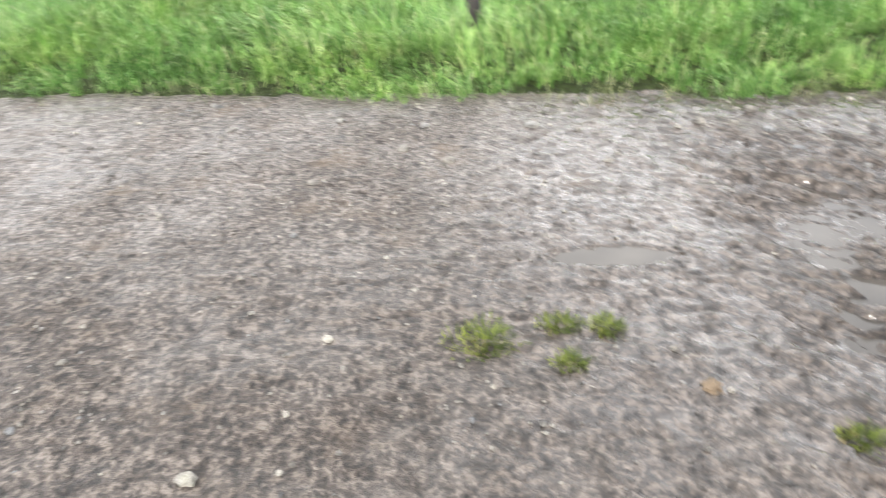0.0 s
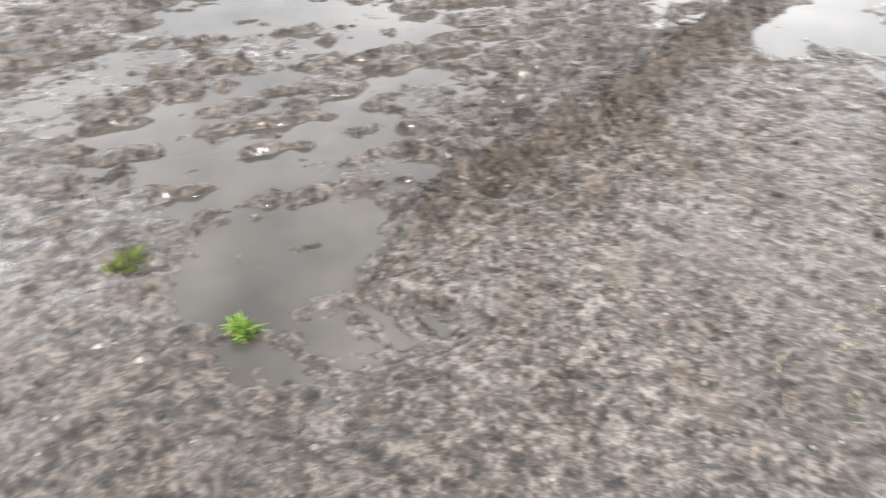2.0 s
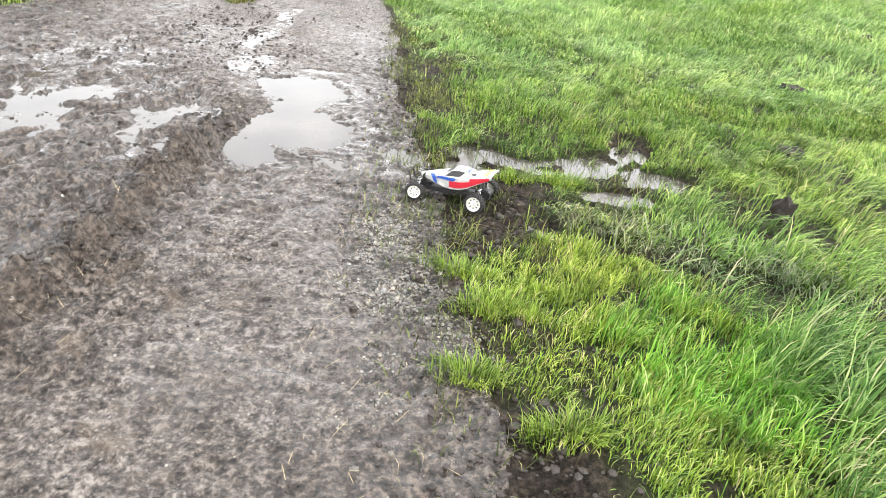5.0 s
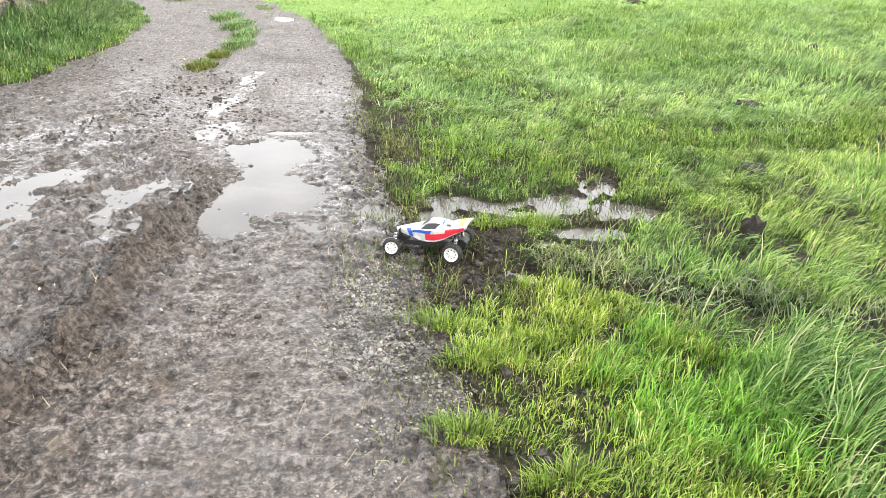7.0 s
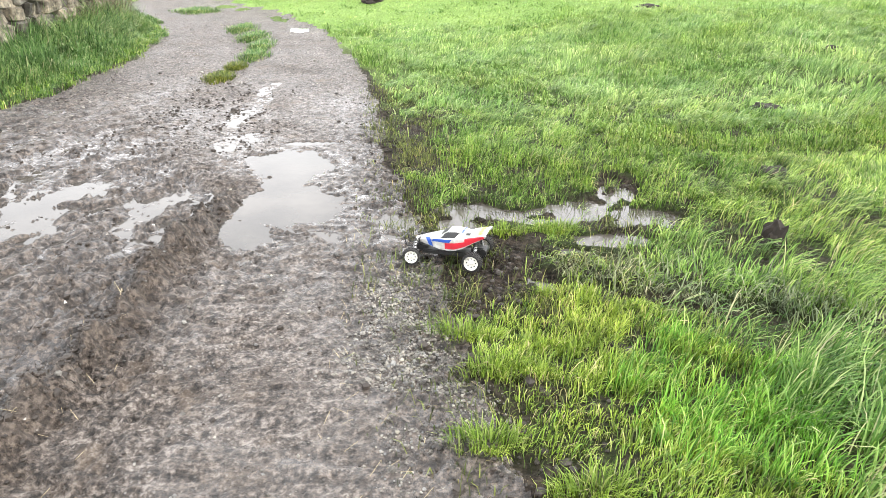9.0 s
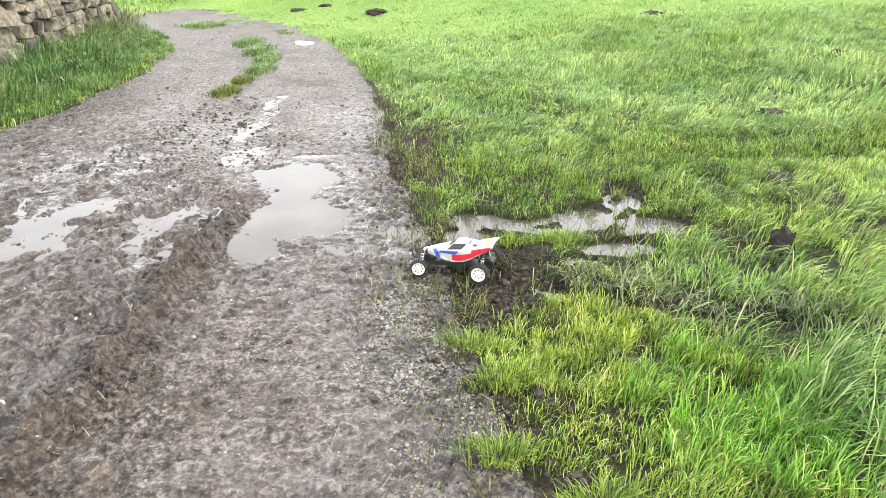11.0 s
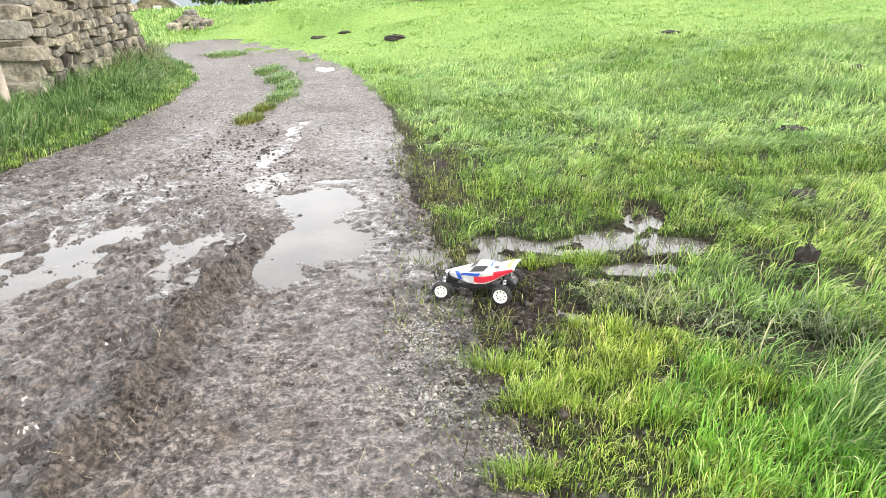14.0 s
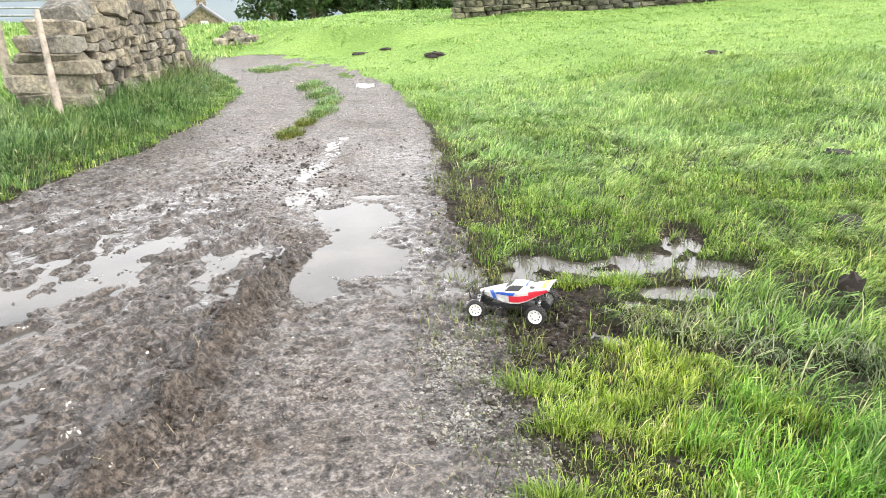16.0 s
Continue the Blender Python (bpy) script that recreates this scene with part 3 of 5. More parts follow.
def middle_cover(x, y):
    return grass_cover(x, y) * np.maximum(smooth(4.2, 6.0, y), smooth(3.6, 4.8, x)) * smooth(11.6, 9.6, y)


def tussocks(name, x0, x1, y0, y1, centres, per, size, width, mat, label, cover, radius, lean=0.35, comb=0.5):
    """Clumps of arching blades that lean outwards and with the lie of the sward, where grass grows."""
    cx0, cy0 = rng.uniform(x0, x1, centres), rng.uniform(y0, y1, centres)
    keep = rng.uniform(0, 1, centres) < cover(cx0, cy0)
    cx0, cy0 = cx0[keep], cy0[keep]
    n = len(cx0)
    R = radius * np.exp(rng.normal(0, 0.3, n))
    tall = size(cx0, cy0) * np.exp(rng.normal(0, 0.22, n))
    lie = -0.5 + 2.6 * fbm(cx0, cy0, 0.8, 2, 90) + rng.normal(0, 0.35, n)
    push = comb * (0.6 + 0.8 * smooth(-0.3, 0.4, fbm(cx0, cy0, 0.6, 2, 93)))
    rep_ = lambda v: np.repeat(v, per)
    a, r = rng.uniform(0, 2 * math.pi, n * per), np.sqrt(rng.uniform(0, 1, n * per))
    x, y = rep_(cx0) + rep_(R) * r * np.cos(a), rep_(cy0) + rep_(R) * r * np.sin(a)
    dx = r * 0.55 * np.cos(a) + rep_(push) * np.cos(rep_(lie)) + rng.normal(0, 0.22, n * per)
    dy = r * 0.55 * np.sin(a) + rep_(push) * np.sin(rep_(lie)) + rng.normal(0, 0.22, n * per)
    tilt = np.clip(lean * 0.4 + np.hypot(dx, dy), 0.05, 1.3)
    ok = rng.uniform(0, 1, n * per) < np.clip(cover(x, y) * 1.6, 0, 1)
    x, y, tilt, turn = x[ok], y[ok], tilt[ok], np.arctan2(dy, dx)[ok]
    length = rep_(tall)[ok] * (1.15 - 0.45 * r[ok]) * np.exp(rng.normal(0, 0.24, len(x)))
    roots = np.stack([x, y, height(x, y)], -1)
    return tagged(blades(name, roots, length, width * rng.uniform(0.6, 1.3, len(x)), tilt, turn, mat, 3), label, "grass", "", "stuff")


def lawn_cover(x, y):
    return grass_cover(x, y) * smooth(0.4, 0.9, y) * smooth(2.95, 2.6, y + 0.35 * (x - 1.2)) * smooth(1.75, 1.3, x + 0.2 * fbm(x, y, 0.3, 2, 80))


def vivid_cover(x, y):
    return grass_cover(x, y) * np.exp(-(((x - 1.45) / 0.34) ** 2 + ((y - 1.95) / 0.4) ** 2) ** 2)


def rank_cover(x, y):
    return grass_cover(x, y) * smooth(1.3, 1.8, x + 0.15 * fbm(x, y, 0.3, 2, 81)) * smooth(2.6, 2.2, y + 0.35 * (x - 1.6)) * smooth(4.4, 3.2, x)


def mat_cover(x, y):
    """Lodged grass beyond the ditch and round the puddle."""
    return grass_cover(x, y) * smooth(2.5, 2.75, y + 0.35 * (x - 1.6)) * smooth(6.6, 4.8, y) * smooth(5.6, 4.2, x)


tussocks("field_grass", 0.5, 1.9, 0.4, 3.0, 3600, 22, lambda x, y: 0.046 + 0.02 * fbm(x, y, 0.3, 2, 82), 0.0029, LIME, "short dense lime-green grass clumps beside the track", lawn_cover, 0.032, 0.25, 0.18)
tussocks("vivid_grass", 1.0, 1.9, 1.4, 2.5, 600, 26, lambda x, y: 0.08 + 0 * x, 0.0032, VIVID, "lush vivid green grass near the track", vivid_cover, 0.045, 0.25, 0.2)
tussocks("rank_grass", 1.3, 4.2, 0.2, 2.9, 1700, 30, lambda x, y: 0.15 + 0.06 * fbm(x, y, 0.4, 2, 83), 0.0042, RANK, "long arching yellow-green grass beside the ditch", rank_cover, 0.06, 0.4, 0.7)
tussocks("lodged_grass", 0.5, 5.4, 2.4, 6.6, 4200, 26, lambda x, y: (0.075 + 0.05 * smooth(1.4, 2.2, x) * smooth(4.5, 3.0, y) + 0.03 * fbm(x, y, 0.5, 2, 84)) * (1 - 0.66 * np.exp(-(((x - 1.3) / 0.6) ** 2 + ((y - 3.25) / 0.5) ** 2))), 0.0042, GRASS, "tussocky green pasture grass laid over by wind and rain", mat_cover, 0.06, 0.5, 0.95)
tussocks("lodged_grass", -0.6, 9.0, 4.6, 11.5, 5200, 22, lambda x, y: 0.10 + 0.04 * fbm(x, y, 0.7, 2, 85), 0.008, MEADOW, "tussocky bright pasture grass laid over on the field", middle_cover, 0.11, 0.6, 1.0)
tussocks("field_grass", 0.4, 5.2, 0.4, 6.6, 6500, 12, lambda x, y: 0.05 + 0 * x, 0.0034, GRASS, "fresh green undergrowth between the grass tussocks", near_cover, 0.10, 0.5, 0.4)


def pond_cover(x, y):
    wet = hollow(x, y, FIELD, 1.15, 0.4)
    return smooth(0.004, 0.02, wet) * smooth(-0.15, 0.35, fbm(x, y, 0.14, 2, 86)) * 0.8


tussocks("puddle_grass", 0.7, 2.3, 2.6, 4.2, 420, 9, lambda x, y: 0.075 + 0 * x, 0.0032, GRASS, "green blades standing in the shallow field puddle", pond_cover, 0.035, 0.4, 0.4)
FLAT = grass_material("flattened_blades", (0.10, 0.13, 0.06), (0.22, 0.26, 0.13), (0.36, 0.38, 0.22), (0.50, 0.46, 0.30))
sow("flattened_grass", 1.15, 2.5, 2.15, 3.0, 4200, lambda x, y: 0.10 + 0 * x, 0.004, FLAT, "pale flattened grass hanging over the ditch", lambda x, y: np.exp(-((y - 2.66 + 0.35 * (x - 1.6)) / 0.10) ** 2), 1.1, 0.02)
sow("margin_grass", 0.2, 2.4, 0.6, 6.5, 18000, lambda x, y: 0.06 + 0 * x, 0.0028, MUDDY, "thin trampled grass along the muddy margin of the track", thin_cover, 0.8, 0.018)
sow("meadow_grass", 0.7, 7.0, -4.0, 0.5, 36000, field_size, 0.009, MEADOW, "green pasture grass beside the track", None, 0.8, 0.06)
sow("meadow_grass", -0.6, 9.0, 0.4, 11.5, 70000, lambda x, y: field_size(x, y), 0.006, MEADOW, "windblown green pasture grass on the field", middle_cover, 1.1, 0.05, 0.9)
sow("meadow_grass", -6.0, 22.0, 9.6, 24.0, 150000, lambda x, y: field_size(x, y) * 0.65, 0.014, FAR_MEADOW, "bright yellow-green meadow grass on the rising field", None, 1.2, 0.13, 0.8)
sow("meadow_grass", -12.0, 3.0, 17.0, 30.0, 36000, lambda x, y: 0.06 + 0 * x, 0.014, FAR_MEADOW, "green meadow grass on the brow of the field", lambda x, y: 0.95 * smooth(16.4, 17.2, y), 0.9, 0.15)
tussocks("verge_grass", -6.0, -2.3, -4.0, 4.2, 4200, 24, lambda x, y: 0.09 + 0.09 * smooth(0, 0.8, road_left(y) - x), 0.006, VERGE, "long rank green grass on the verge of the track", verge_cover, 0.08, 0.5, 0.55)
tussocks("verge_grass", -4.2, -2.0, 4.2, 13.5, 2600, 26, lambda x, y: 0.07 + (0.10 + 0.08 * smooth(7.2, 9.0, y)) * smooth(0.1, 0.6, road_left(y) - x) * smooth(4.6, 6.0, y), 0.0065, SHADE_TINTED_GRASS, "tall rank grass arching along the foot of the stone wall", verge_cover, 0.10, 0.5, 0.6)
sow("meadow_grass", -14.0, -4.0, 4.0, 22.0, 40000, lambda x, y: 0.1 + 0 * x, 0.02, MEADOW, "green meadow grass beyond the stone wall", lambda x, y: 0.9 * smooth(-4.0, -4.3, x), 0.7, 0.12)


tussocks("verge_straw", -4.0, -2.6, -3.0, 3.2, 500, 10, lambda x, y: 0.075 + 0 * x, 0.004, FLAT, "pale dry grass fringing the edge of the track", lambda x, y: np.exp(-((road_left(y) - x) / 0.12) ** 2), 0.06, 0.6, 0.4)
tussocks("verge_edge_grass", -3.4, -1.9, 4.6, 10.5, 1500, 20, lambda x, y: 0.05 + 0 * x, 0.005, GRASS, "short yellow-green grass along the edge of the track", lambda x, y: np.exp(-((road_left(y) - x - 0.12) / 0.14) ** 2), 0.05, 0.4, 0.3)
OLIVE = grass_material("olive_blades", (0.05, 0.07, 0.015), (0.14, 0.18, 0.035), (0.26, 0.30, 0.07), (0.34, 0.29, 0.14))


def tuft(x, y, rx, ry, count, tall, label, category="grass tuft", group="grass tufts on the track", mat=GRASS, width=0.004):
    """One separate tuft of grass, with its roots in a low ragged patch."""
    a, r = rng.uniform(0, 2 * math.pi, count), np.sqrt(rng.uniform(0, 1, count))
    px, py = rx * r * np.cos(a) * rng.uniform(0.5, 1.2, count), ry * r * np.sin(a) * rng.uniform(0.5, 1.2, count)
    base = height(np.array([x]), np.array([y]))[0]
    roots = np.stack([px, py, height(x + px, y + py) - base], -1)
    ob = blades("grass_tuft", roots, tall * rng.uniform(0.5, 1.3, count), np.full(count, width), np.clip(rng.normal(0.7, 0.3, count), 0.1, 1.3), a + rng.normal(0, 0.6, count), mat)
    ob.location = (x, y, base)
    return tagged(ob, label, category, group)


for x, y, rx, ry in ((-1.39, 0.0, 0.09, 0.10), (-1.45, 0.2, 0.05, 0.06), (-1.43, 0.32, 0.05, 0.05), (-1.29, 0.21, 0.04, 0.05), (-1.07, 0.8, 0.04, 0.05)):
    tuft(x, y, rx, ry, int(1800 * (rx + ry)), 0.026, "small olive-green grass tuft rooted in the gravel track", "grass tuft", "grass tufts on the track", OLIVE)
for x, y, rx, ry in ((-0.87, 0.96, 0.035, 0.05), (-0.70, 0.83, 0.03, 0.03)):
    tuft(x, y, rx, ry, 90, 0.04, "bright green weed standing in a muddy puddle", "weed", "weeds in the puddle", GRASS, 0.007)
for x, y, rx, ry in ((-1.08, 7.0, 0.14, 0.3), (-1.04, 7.6, 0.11, 0.25), (-0.98, 8.35, 0.17, 0.5), (-1.02, 9.1, 0.16, 0.55), (-1.25, 9.9, 0.22, 0.6), (-1.55, 10.8, 0.22, 0.6), (-2.7, 13.0, 0.4, 0.6)):
    tuft(x, y, rx, ry, int(4200 * rx + 300), 0.045, "low grass strip growing along the middle of the track", "grass tuft", "grass along the crown of the track", OLIVE if y < 8 else SHADE_TINTED_GRASS, 0.007)
for x, y, tall in ((1.25, 3.3, 0.055), (1.0, 3.26, 0.05), (0.72, 2.4, 0.06), (0.8, 2.15, 0.06), (0.72, 1.82, 0.06), (0.95, 1.6, 0.07)):
    tuft(x, y, 0.13, 0.06, 420, tall, "green grass clump rising from the wet field edge", "grass tuft", "grass clumps at the field edge", LIME, 0.0032)


def muddy_cover(x, y):
    off = x - road_right(y)
    edge = np.exp(-((off - 0.15) / 0.22) ** 2) * smooth(1.2, 2.0, y) * smooth(7.5, 5.5, y)
    damp = np.exp(-(((x - 1.3) / 0.7) ** 2 + ((y - 3.1) / 0.5) ** 2))
    return np.clip(edge + damp, 0, 0.8) * smooth(-0.25, 0.15, fbm(x, y, 0.2, 2, 69)) * smooth(0.045, 0.02, hollow(x, y, FIELD))


sow("muddy_grass", 0.3, 2.4, 1.2, 7.2, 60000, lambda x, y: 0.05 + 0 * x, 0.0035, MUDDY, "short trampled olive grass splashed with mud", muddy_cover, 0.9, 0.022)


# ---- loose stones, mud clods and straw ----
def lump(seed, sides=6, flat=0.7):
    """A rough little stone as corner points and triangles: two rings and two poles."""
    r = np.random.default_rng(seed)
    a = np.linspace(0, 2 * math.pi, sides, endpoint=False)
    ring = lambda z, s: np.stack([np.cos(a) * s * r.uniform(0.75, 1.15, sides), np.sin(a) * s * r.uniform(0.75, 1.15, sides), np.full(sides, z) + r.normal(0, 0.08, sides)], -1)
    v = np.concatenate([ring(-0.35, 0.9), ring(0.35, 0.8), [[0, 0, -0.7]], [[0.05, 0, 0.72]]]) * [1, 1, flat]
    f = []
    for i in range(sides):
        j = (i + 1) % sides
        f += [(i, j, sides + j), (i, sides + j, sides + i), (j, i, 2 * sides), (sides + i, sides + j, 2 * sides + 1)]
    return v, np.array(f)


KINDS = [lump(k) for k in range(8)]


def scatter(name, x, y, size, mat, label, category, sink=0.25):
    vs, fs, base = [], [], 0
    z = height(x, y)
    for i in range(len(x)):
        v, f = KINDS[i % 8]
        a = rng.uniform(0, 6.28)
        c, s = math.cos(a), math.sin(a)
        w = v * size[i] * rng.uniform(0.7, 1.3, 3)
        vs.append(np.stack([w[:, 0] * c - w[:, 1] * s + x[i], w[:, 0] * s + w[:, 1] * c + y[i], w[:, 2] + z[i] + size[i] * (0.5 - sink)], -1))
        fs.append(f + base)
        base += len(v)
    return tagged(new(name, mesh_from(name, np.concatenate(vs), np.concatenate(fs), mat, False)), label, category, "", "stuff")


def pick(count, x0, x1, y0, y1, chance):
    x, y = rng.uniform(x0, x1, count), rng.uniform(y0, y1, count)
    keep = rng.uniform(0, 1, count) < chance(x, y)
    return x[keep], y[keep]


def gravel_chance(x, y):
    off = road_right(y) - x
    band = 0.6 * np.exp(-((off - 0.14) / 0.15) ** 2) * smooth(3.0, 2.5, y) * smooth(1.6, 2.0, y)
    left = np.exp(-((x - road_left(y) - 0.35) / 0.3) ** 2) * 0.5
    low = smooth(0.05, -0.1, x - ridge_x(y)) * smooth(0.9, 1.4, y) * smooth(6.0, 4.5, y)
    return on_road(x, y) * (1 - 0.9 * low_zone(x, y)) * np.clip(0.10 + 0.30 * smooth(0.9, 0.2, y) * smooth(-0.1, 0.3, fbm(x, y, 0.7, 2, 56)) + band + left - 0.07 * low + 0.2 * smooth(0.2, 0.5, fbm(x, y, 0.5, 2, 51)), 0, 1) * (hollow(x, y, MAIN + RUTS) < 0.012)


x, y = pick(42000, -3.4, 0.9, -2.2, 6.5, gravel_chance)
scatter("gravel", x, y, np.exp(rng.normal(-5.5, 0.42, len(x))), PEBBLE, "pale grey and buff pebbles pressed into the track", "gravel", 0.35)
x, y = pick(7000, -3.2, 0.6, 6.3, 14.0, lambda x, y: on_road(x, y) * (0.35 + 0.5 * smooth(0.5, 0.1, road_right(y) - x)))
scatter("gravel", x, y, np.exp(rng.normal(-4.9, 0.35, len(x))), PEBBLE, "grey gravel strewn on the farther track", "gravel", 0.35)
x, y = pick(34000, 0.2, 0.8, 1.0, 3.1, lambda x, y: np.exp(-((road_right(y) - x - 0.17) / 0.17) ** 2) * smooth(3.0, 2.7, y) * smooth(1.55, 2.0, y) * smooth(-0.35, 0.2, fbm(x, y, 0.25, 2, 52)))
scatter("gravel", x, y, np.exp(rng.normal(-5.6, 0.36, len(x))), PEBBLE, "pale loose gravel along the edge of the track", "gravel", 0.3)
x, y = pick(420, -3.4, 0.8, -2.2, 4.0, lambda x, y: on_road(x, y) * 0.35 * (1 - low_zone(x, y)))
scatter("gravel", x, y, np.exp(rng.normal(-4.5, 0.25, len(x))), PEBBLE, "larger pale stones lying on the track", "gravel", 0.4)
x, y = pick(1500, -4.4, -2.4, -2.6, 2.6, lambda x, y: on_road(x, y) * np.exp(-((x - road_left(y) - 0.28) / 0.22) ** 2) * smooth(-0.3, 0.2, fbm(x, y, 0.4, 2, 53)))
scatter("gravel", x, y, np.exp(rng.normal(-4.35, 0.4, len(x))), PEBBLE, "pale broken stones along the grassy edge of the track", "gravel", 0.4)


def clod_chance(x, y):
    off = x - road_right(y)
    torn = np.exp(-((off - 0.04) / 0.2) ** 2) * smooth(0.5, 1.0, y) * smooth(6.3, 5.0, y)
    ridge = np.exp(-((x - ridge_x(y)) / 0.06) ** 2) * smooth(1.2, 1.5, y) * smooth(3.9, 3.7, y)
    low = smooth(0.05, -0.1, x - ridge_x(y)) * smooth(0.9, 1.4, y) * smooth(5.5, 4.5, y) * on_road(x, y)
    bare = (1 - grass_cover(x, y)) * smooth(0.0, 0.1, off) * smooth(0.4, 0.8, y) * 0.5
    return np.clip(bare + torn * 0.9 + ridge + 0.22 * low + 0.04, 0, 1) * (x < road_right(y) + 0.8) * (hollow(x, y, MAIN + RUTS + FIELD) < 0.02)


x, y = pick(22000, -2.8, 1.4, 0.4, 6.4, clod_chance)
scatter("mud_clods", x, y, np.exp(rng.normal(-5.25, 0.45, len(x))), CLOD, "dark wet clods of churned mud on the track", "mud", 0.2)
x, y = pick(5200, -1.0, 1.3, 0.6, 6.0, lambda x, y: clod_chance(x, y) ** 2 * smooth(-0.15, 0.3, fbm(x, y, 0.3, 2, 54)))
scatter("mud_clods", x, y, np.exp(rng.normal(-4.45, 0.3, len(x))), CLOD, "larger brown clods torn up along the ridge and the track's edge", "mud", 0.25)
y = rng.uniform(1.35, 3.75, 650)
x = ridge_x(y) + rng.normal(0.01, 0.07, len(y))
scatter("mud_clods", x, y, np.exp(rng.normal(-5.0, 0.45, len(x))), CLOD, "dark brown clods torn up along the ridge", "mud", 0.3)
x, y = pick(5200, -3.0, 0.5, 4.6, 8.0, lambda x, y: on_road(x, y) * smooth(-0.1, 0.35, fbm(x, y, 0.5, 2, 55)) * smooth(7.6, 5.2, y) * smooth(0.3, -0.6, x))
scatter("mud_clods", x, y, np.exp(rng.normal(-4.85, 0.4, len(x))), CLOD, "dark clods and crumbs on the farther track", "mud", 0.25)

STRAW = plain("dry_straw", (0.48, 0.40, 0.24), 0.8, 0, 0.3, 50)
n = 170
sx, sy = rng.uniform(0.25, 0.95, n), rng.uniform(1.2, 3.4, n)
sx[:20], sy[:20] = rng.normal(-0.5, 0.08, 20), rng.uniform(1.3, 2.6, 20)
tagged(blades("straw", np.stack([sx, sy, height(sx, sy) + 0.012], -1), rng.uniform(0.02, 0.09, n), np.full(n, 0.0016), np.full(n, 2.05), rng.uniform(0, 6.28, n), STRAW), "dry straw stalks trodden into the mud", "straw", "", "stuff")


def rough_mound(name, x, y, r, tall, mat, label, category, group, seed):
    """A crumbly mound: a dome pushed in and out."""
    bm = bmesh.new()
    bmesh.ops.create_icosphere(bm, subdivisions=3, radius=1.0)
    for v in bm.verts:
        n = noise.fractal(v.co * 2.2 + Vector((seed, 0, 0)), 0.8, 2.0, 4)
        v.co *= 1 + 0.35 * n
        v.co.x *= r
        v.co.y *= r
        v.co.z *= tall
    ob = part(name, bm, mat, None, "", False)
    ob.location = (x, y, height(np.array([x]), np.array([y]))[0] + tall * 0.15)
    return tagged(ob, label, category, group)


for i, (x, y, r, tall) in enumerate(((2.2, 3.08, 0.055, 0.10), (1.21, 2.26, 0.03, 0.025), (2.73, 4.04, 0.09, 0.05), (3.53, 5.67, 0.12, 0.05), (0.28, 13.8, 0.2, 0.07), (-1.3, 15.1, 0.16, 0.04), (-0.78, 15.1, 0.12, 0.035), (4.4, 10.9, 0.16, 0.04), (5.2, 7.5, 0.10, 0.05))):
    rough_mound("molehill", x, y, r, tall, SOIL, "small dark molehill of crumbly earth in the grass", "molehill", "molehills in the field", i * 7.1)
rough_mound("stone", -0.66, 1.86, 0.014, 0.012, plain("white_quartz", (0.75, 0.73, 0.7), 0.6), "small white stone lying in the wheel rut", "stone", "", 3.3)
rough_mound("stone", -1.2, 0.52, 0.022, 0.016, plain("ochre_stone", (0.15, 0.11, 0.07), 0.8), "ochre stone half sunk in the wet track", "stone", "", 5.3)


# dead dock stalks at the far end of the wall
DEAD = grass_material("dead_stalks", (0.10, 0.085, 0.05), (0.20, 0.17, 0.11), (0.34, 0.30, 0.20), (0.45, 0.41, 0.29))
for x, y in ((-3.15, 9.6), (-3.2, 10.2), (-3.25, 10.8), (-3.1, 10.5), (-3.35, 11.3)):
    tuft(x, y, 0.16, 0.22, 90, 0.36, "dead brown stalks standing at the foot of the wall", "dead stalks", "dead stalks by the wall", DEAD, 0.009)


# ---- dry stone walls ----
def stone_mesh(seed):
    """A squared stone with chamfered, knocked edges, one unit in size."""
    r = random.Random(seed)
    bm = bmesh.new()
    bmesh.ops.create_cube(bm, size=1.0)
    for v in bm.verts:
        v.co += Vector((r.uniform(-0.17, 0.17), r.uniform(-0.12, 0.12), r.uniform(-0.16, 0.16)))
    bmesh.ops.bevel(bm, geom=bm.edges[:], offset=0.13, segments=1, affect="EDGES", profile=0.5)
    for v in bm.verts:
        v.co += Vector((r.uniform(-0.03, 0.03), r.uniform(-0.03, 0.03), r.uniform(-0.03, 0.03)))
    bmesh.ops.triangulate(bm, faces=bm.faces[:])
    for f in bm.faces:
        f.smooth = False
    me = bpy.data.meshes.new("stone")
    bm.to_mesh(me)
    bm.free()
    me.materials.append(STONE)
    return me


STONES = [stone_mesh(k) for k in range(14)]
pick_stone = random.Random(11)


def lay(parent, x, y, z, sx, sy, sz, turn=0.0, tip=0.0):
    ob = new("stone", pick_stone.choice(STONES))
    ob.parent = parent
    ob.matrix_local = pose(x, y, z, tip, pick_stone.uniform(-3, 3), turn + pick_stone.uniform(-5, 5)) @ Matrix.Diagonal((sx, sy, sz, 1))
    return ob


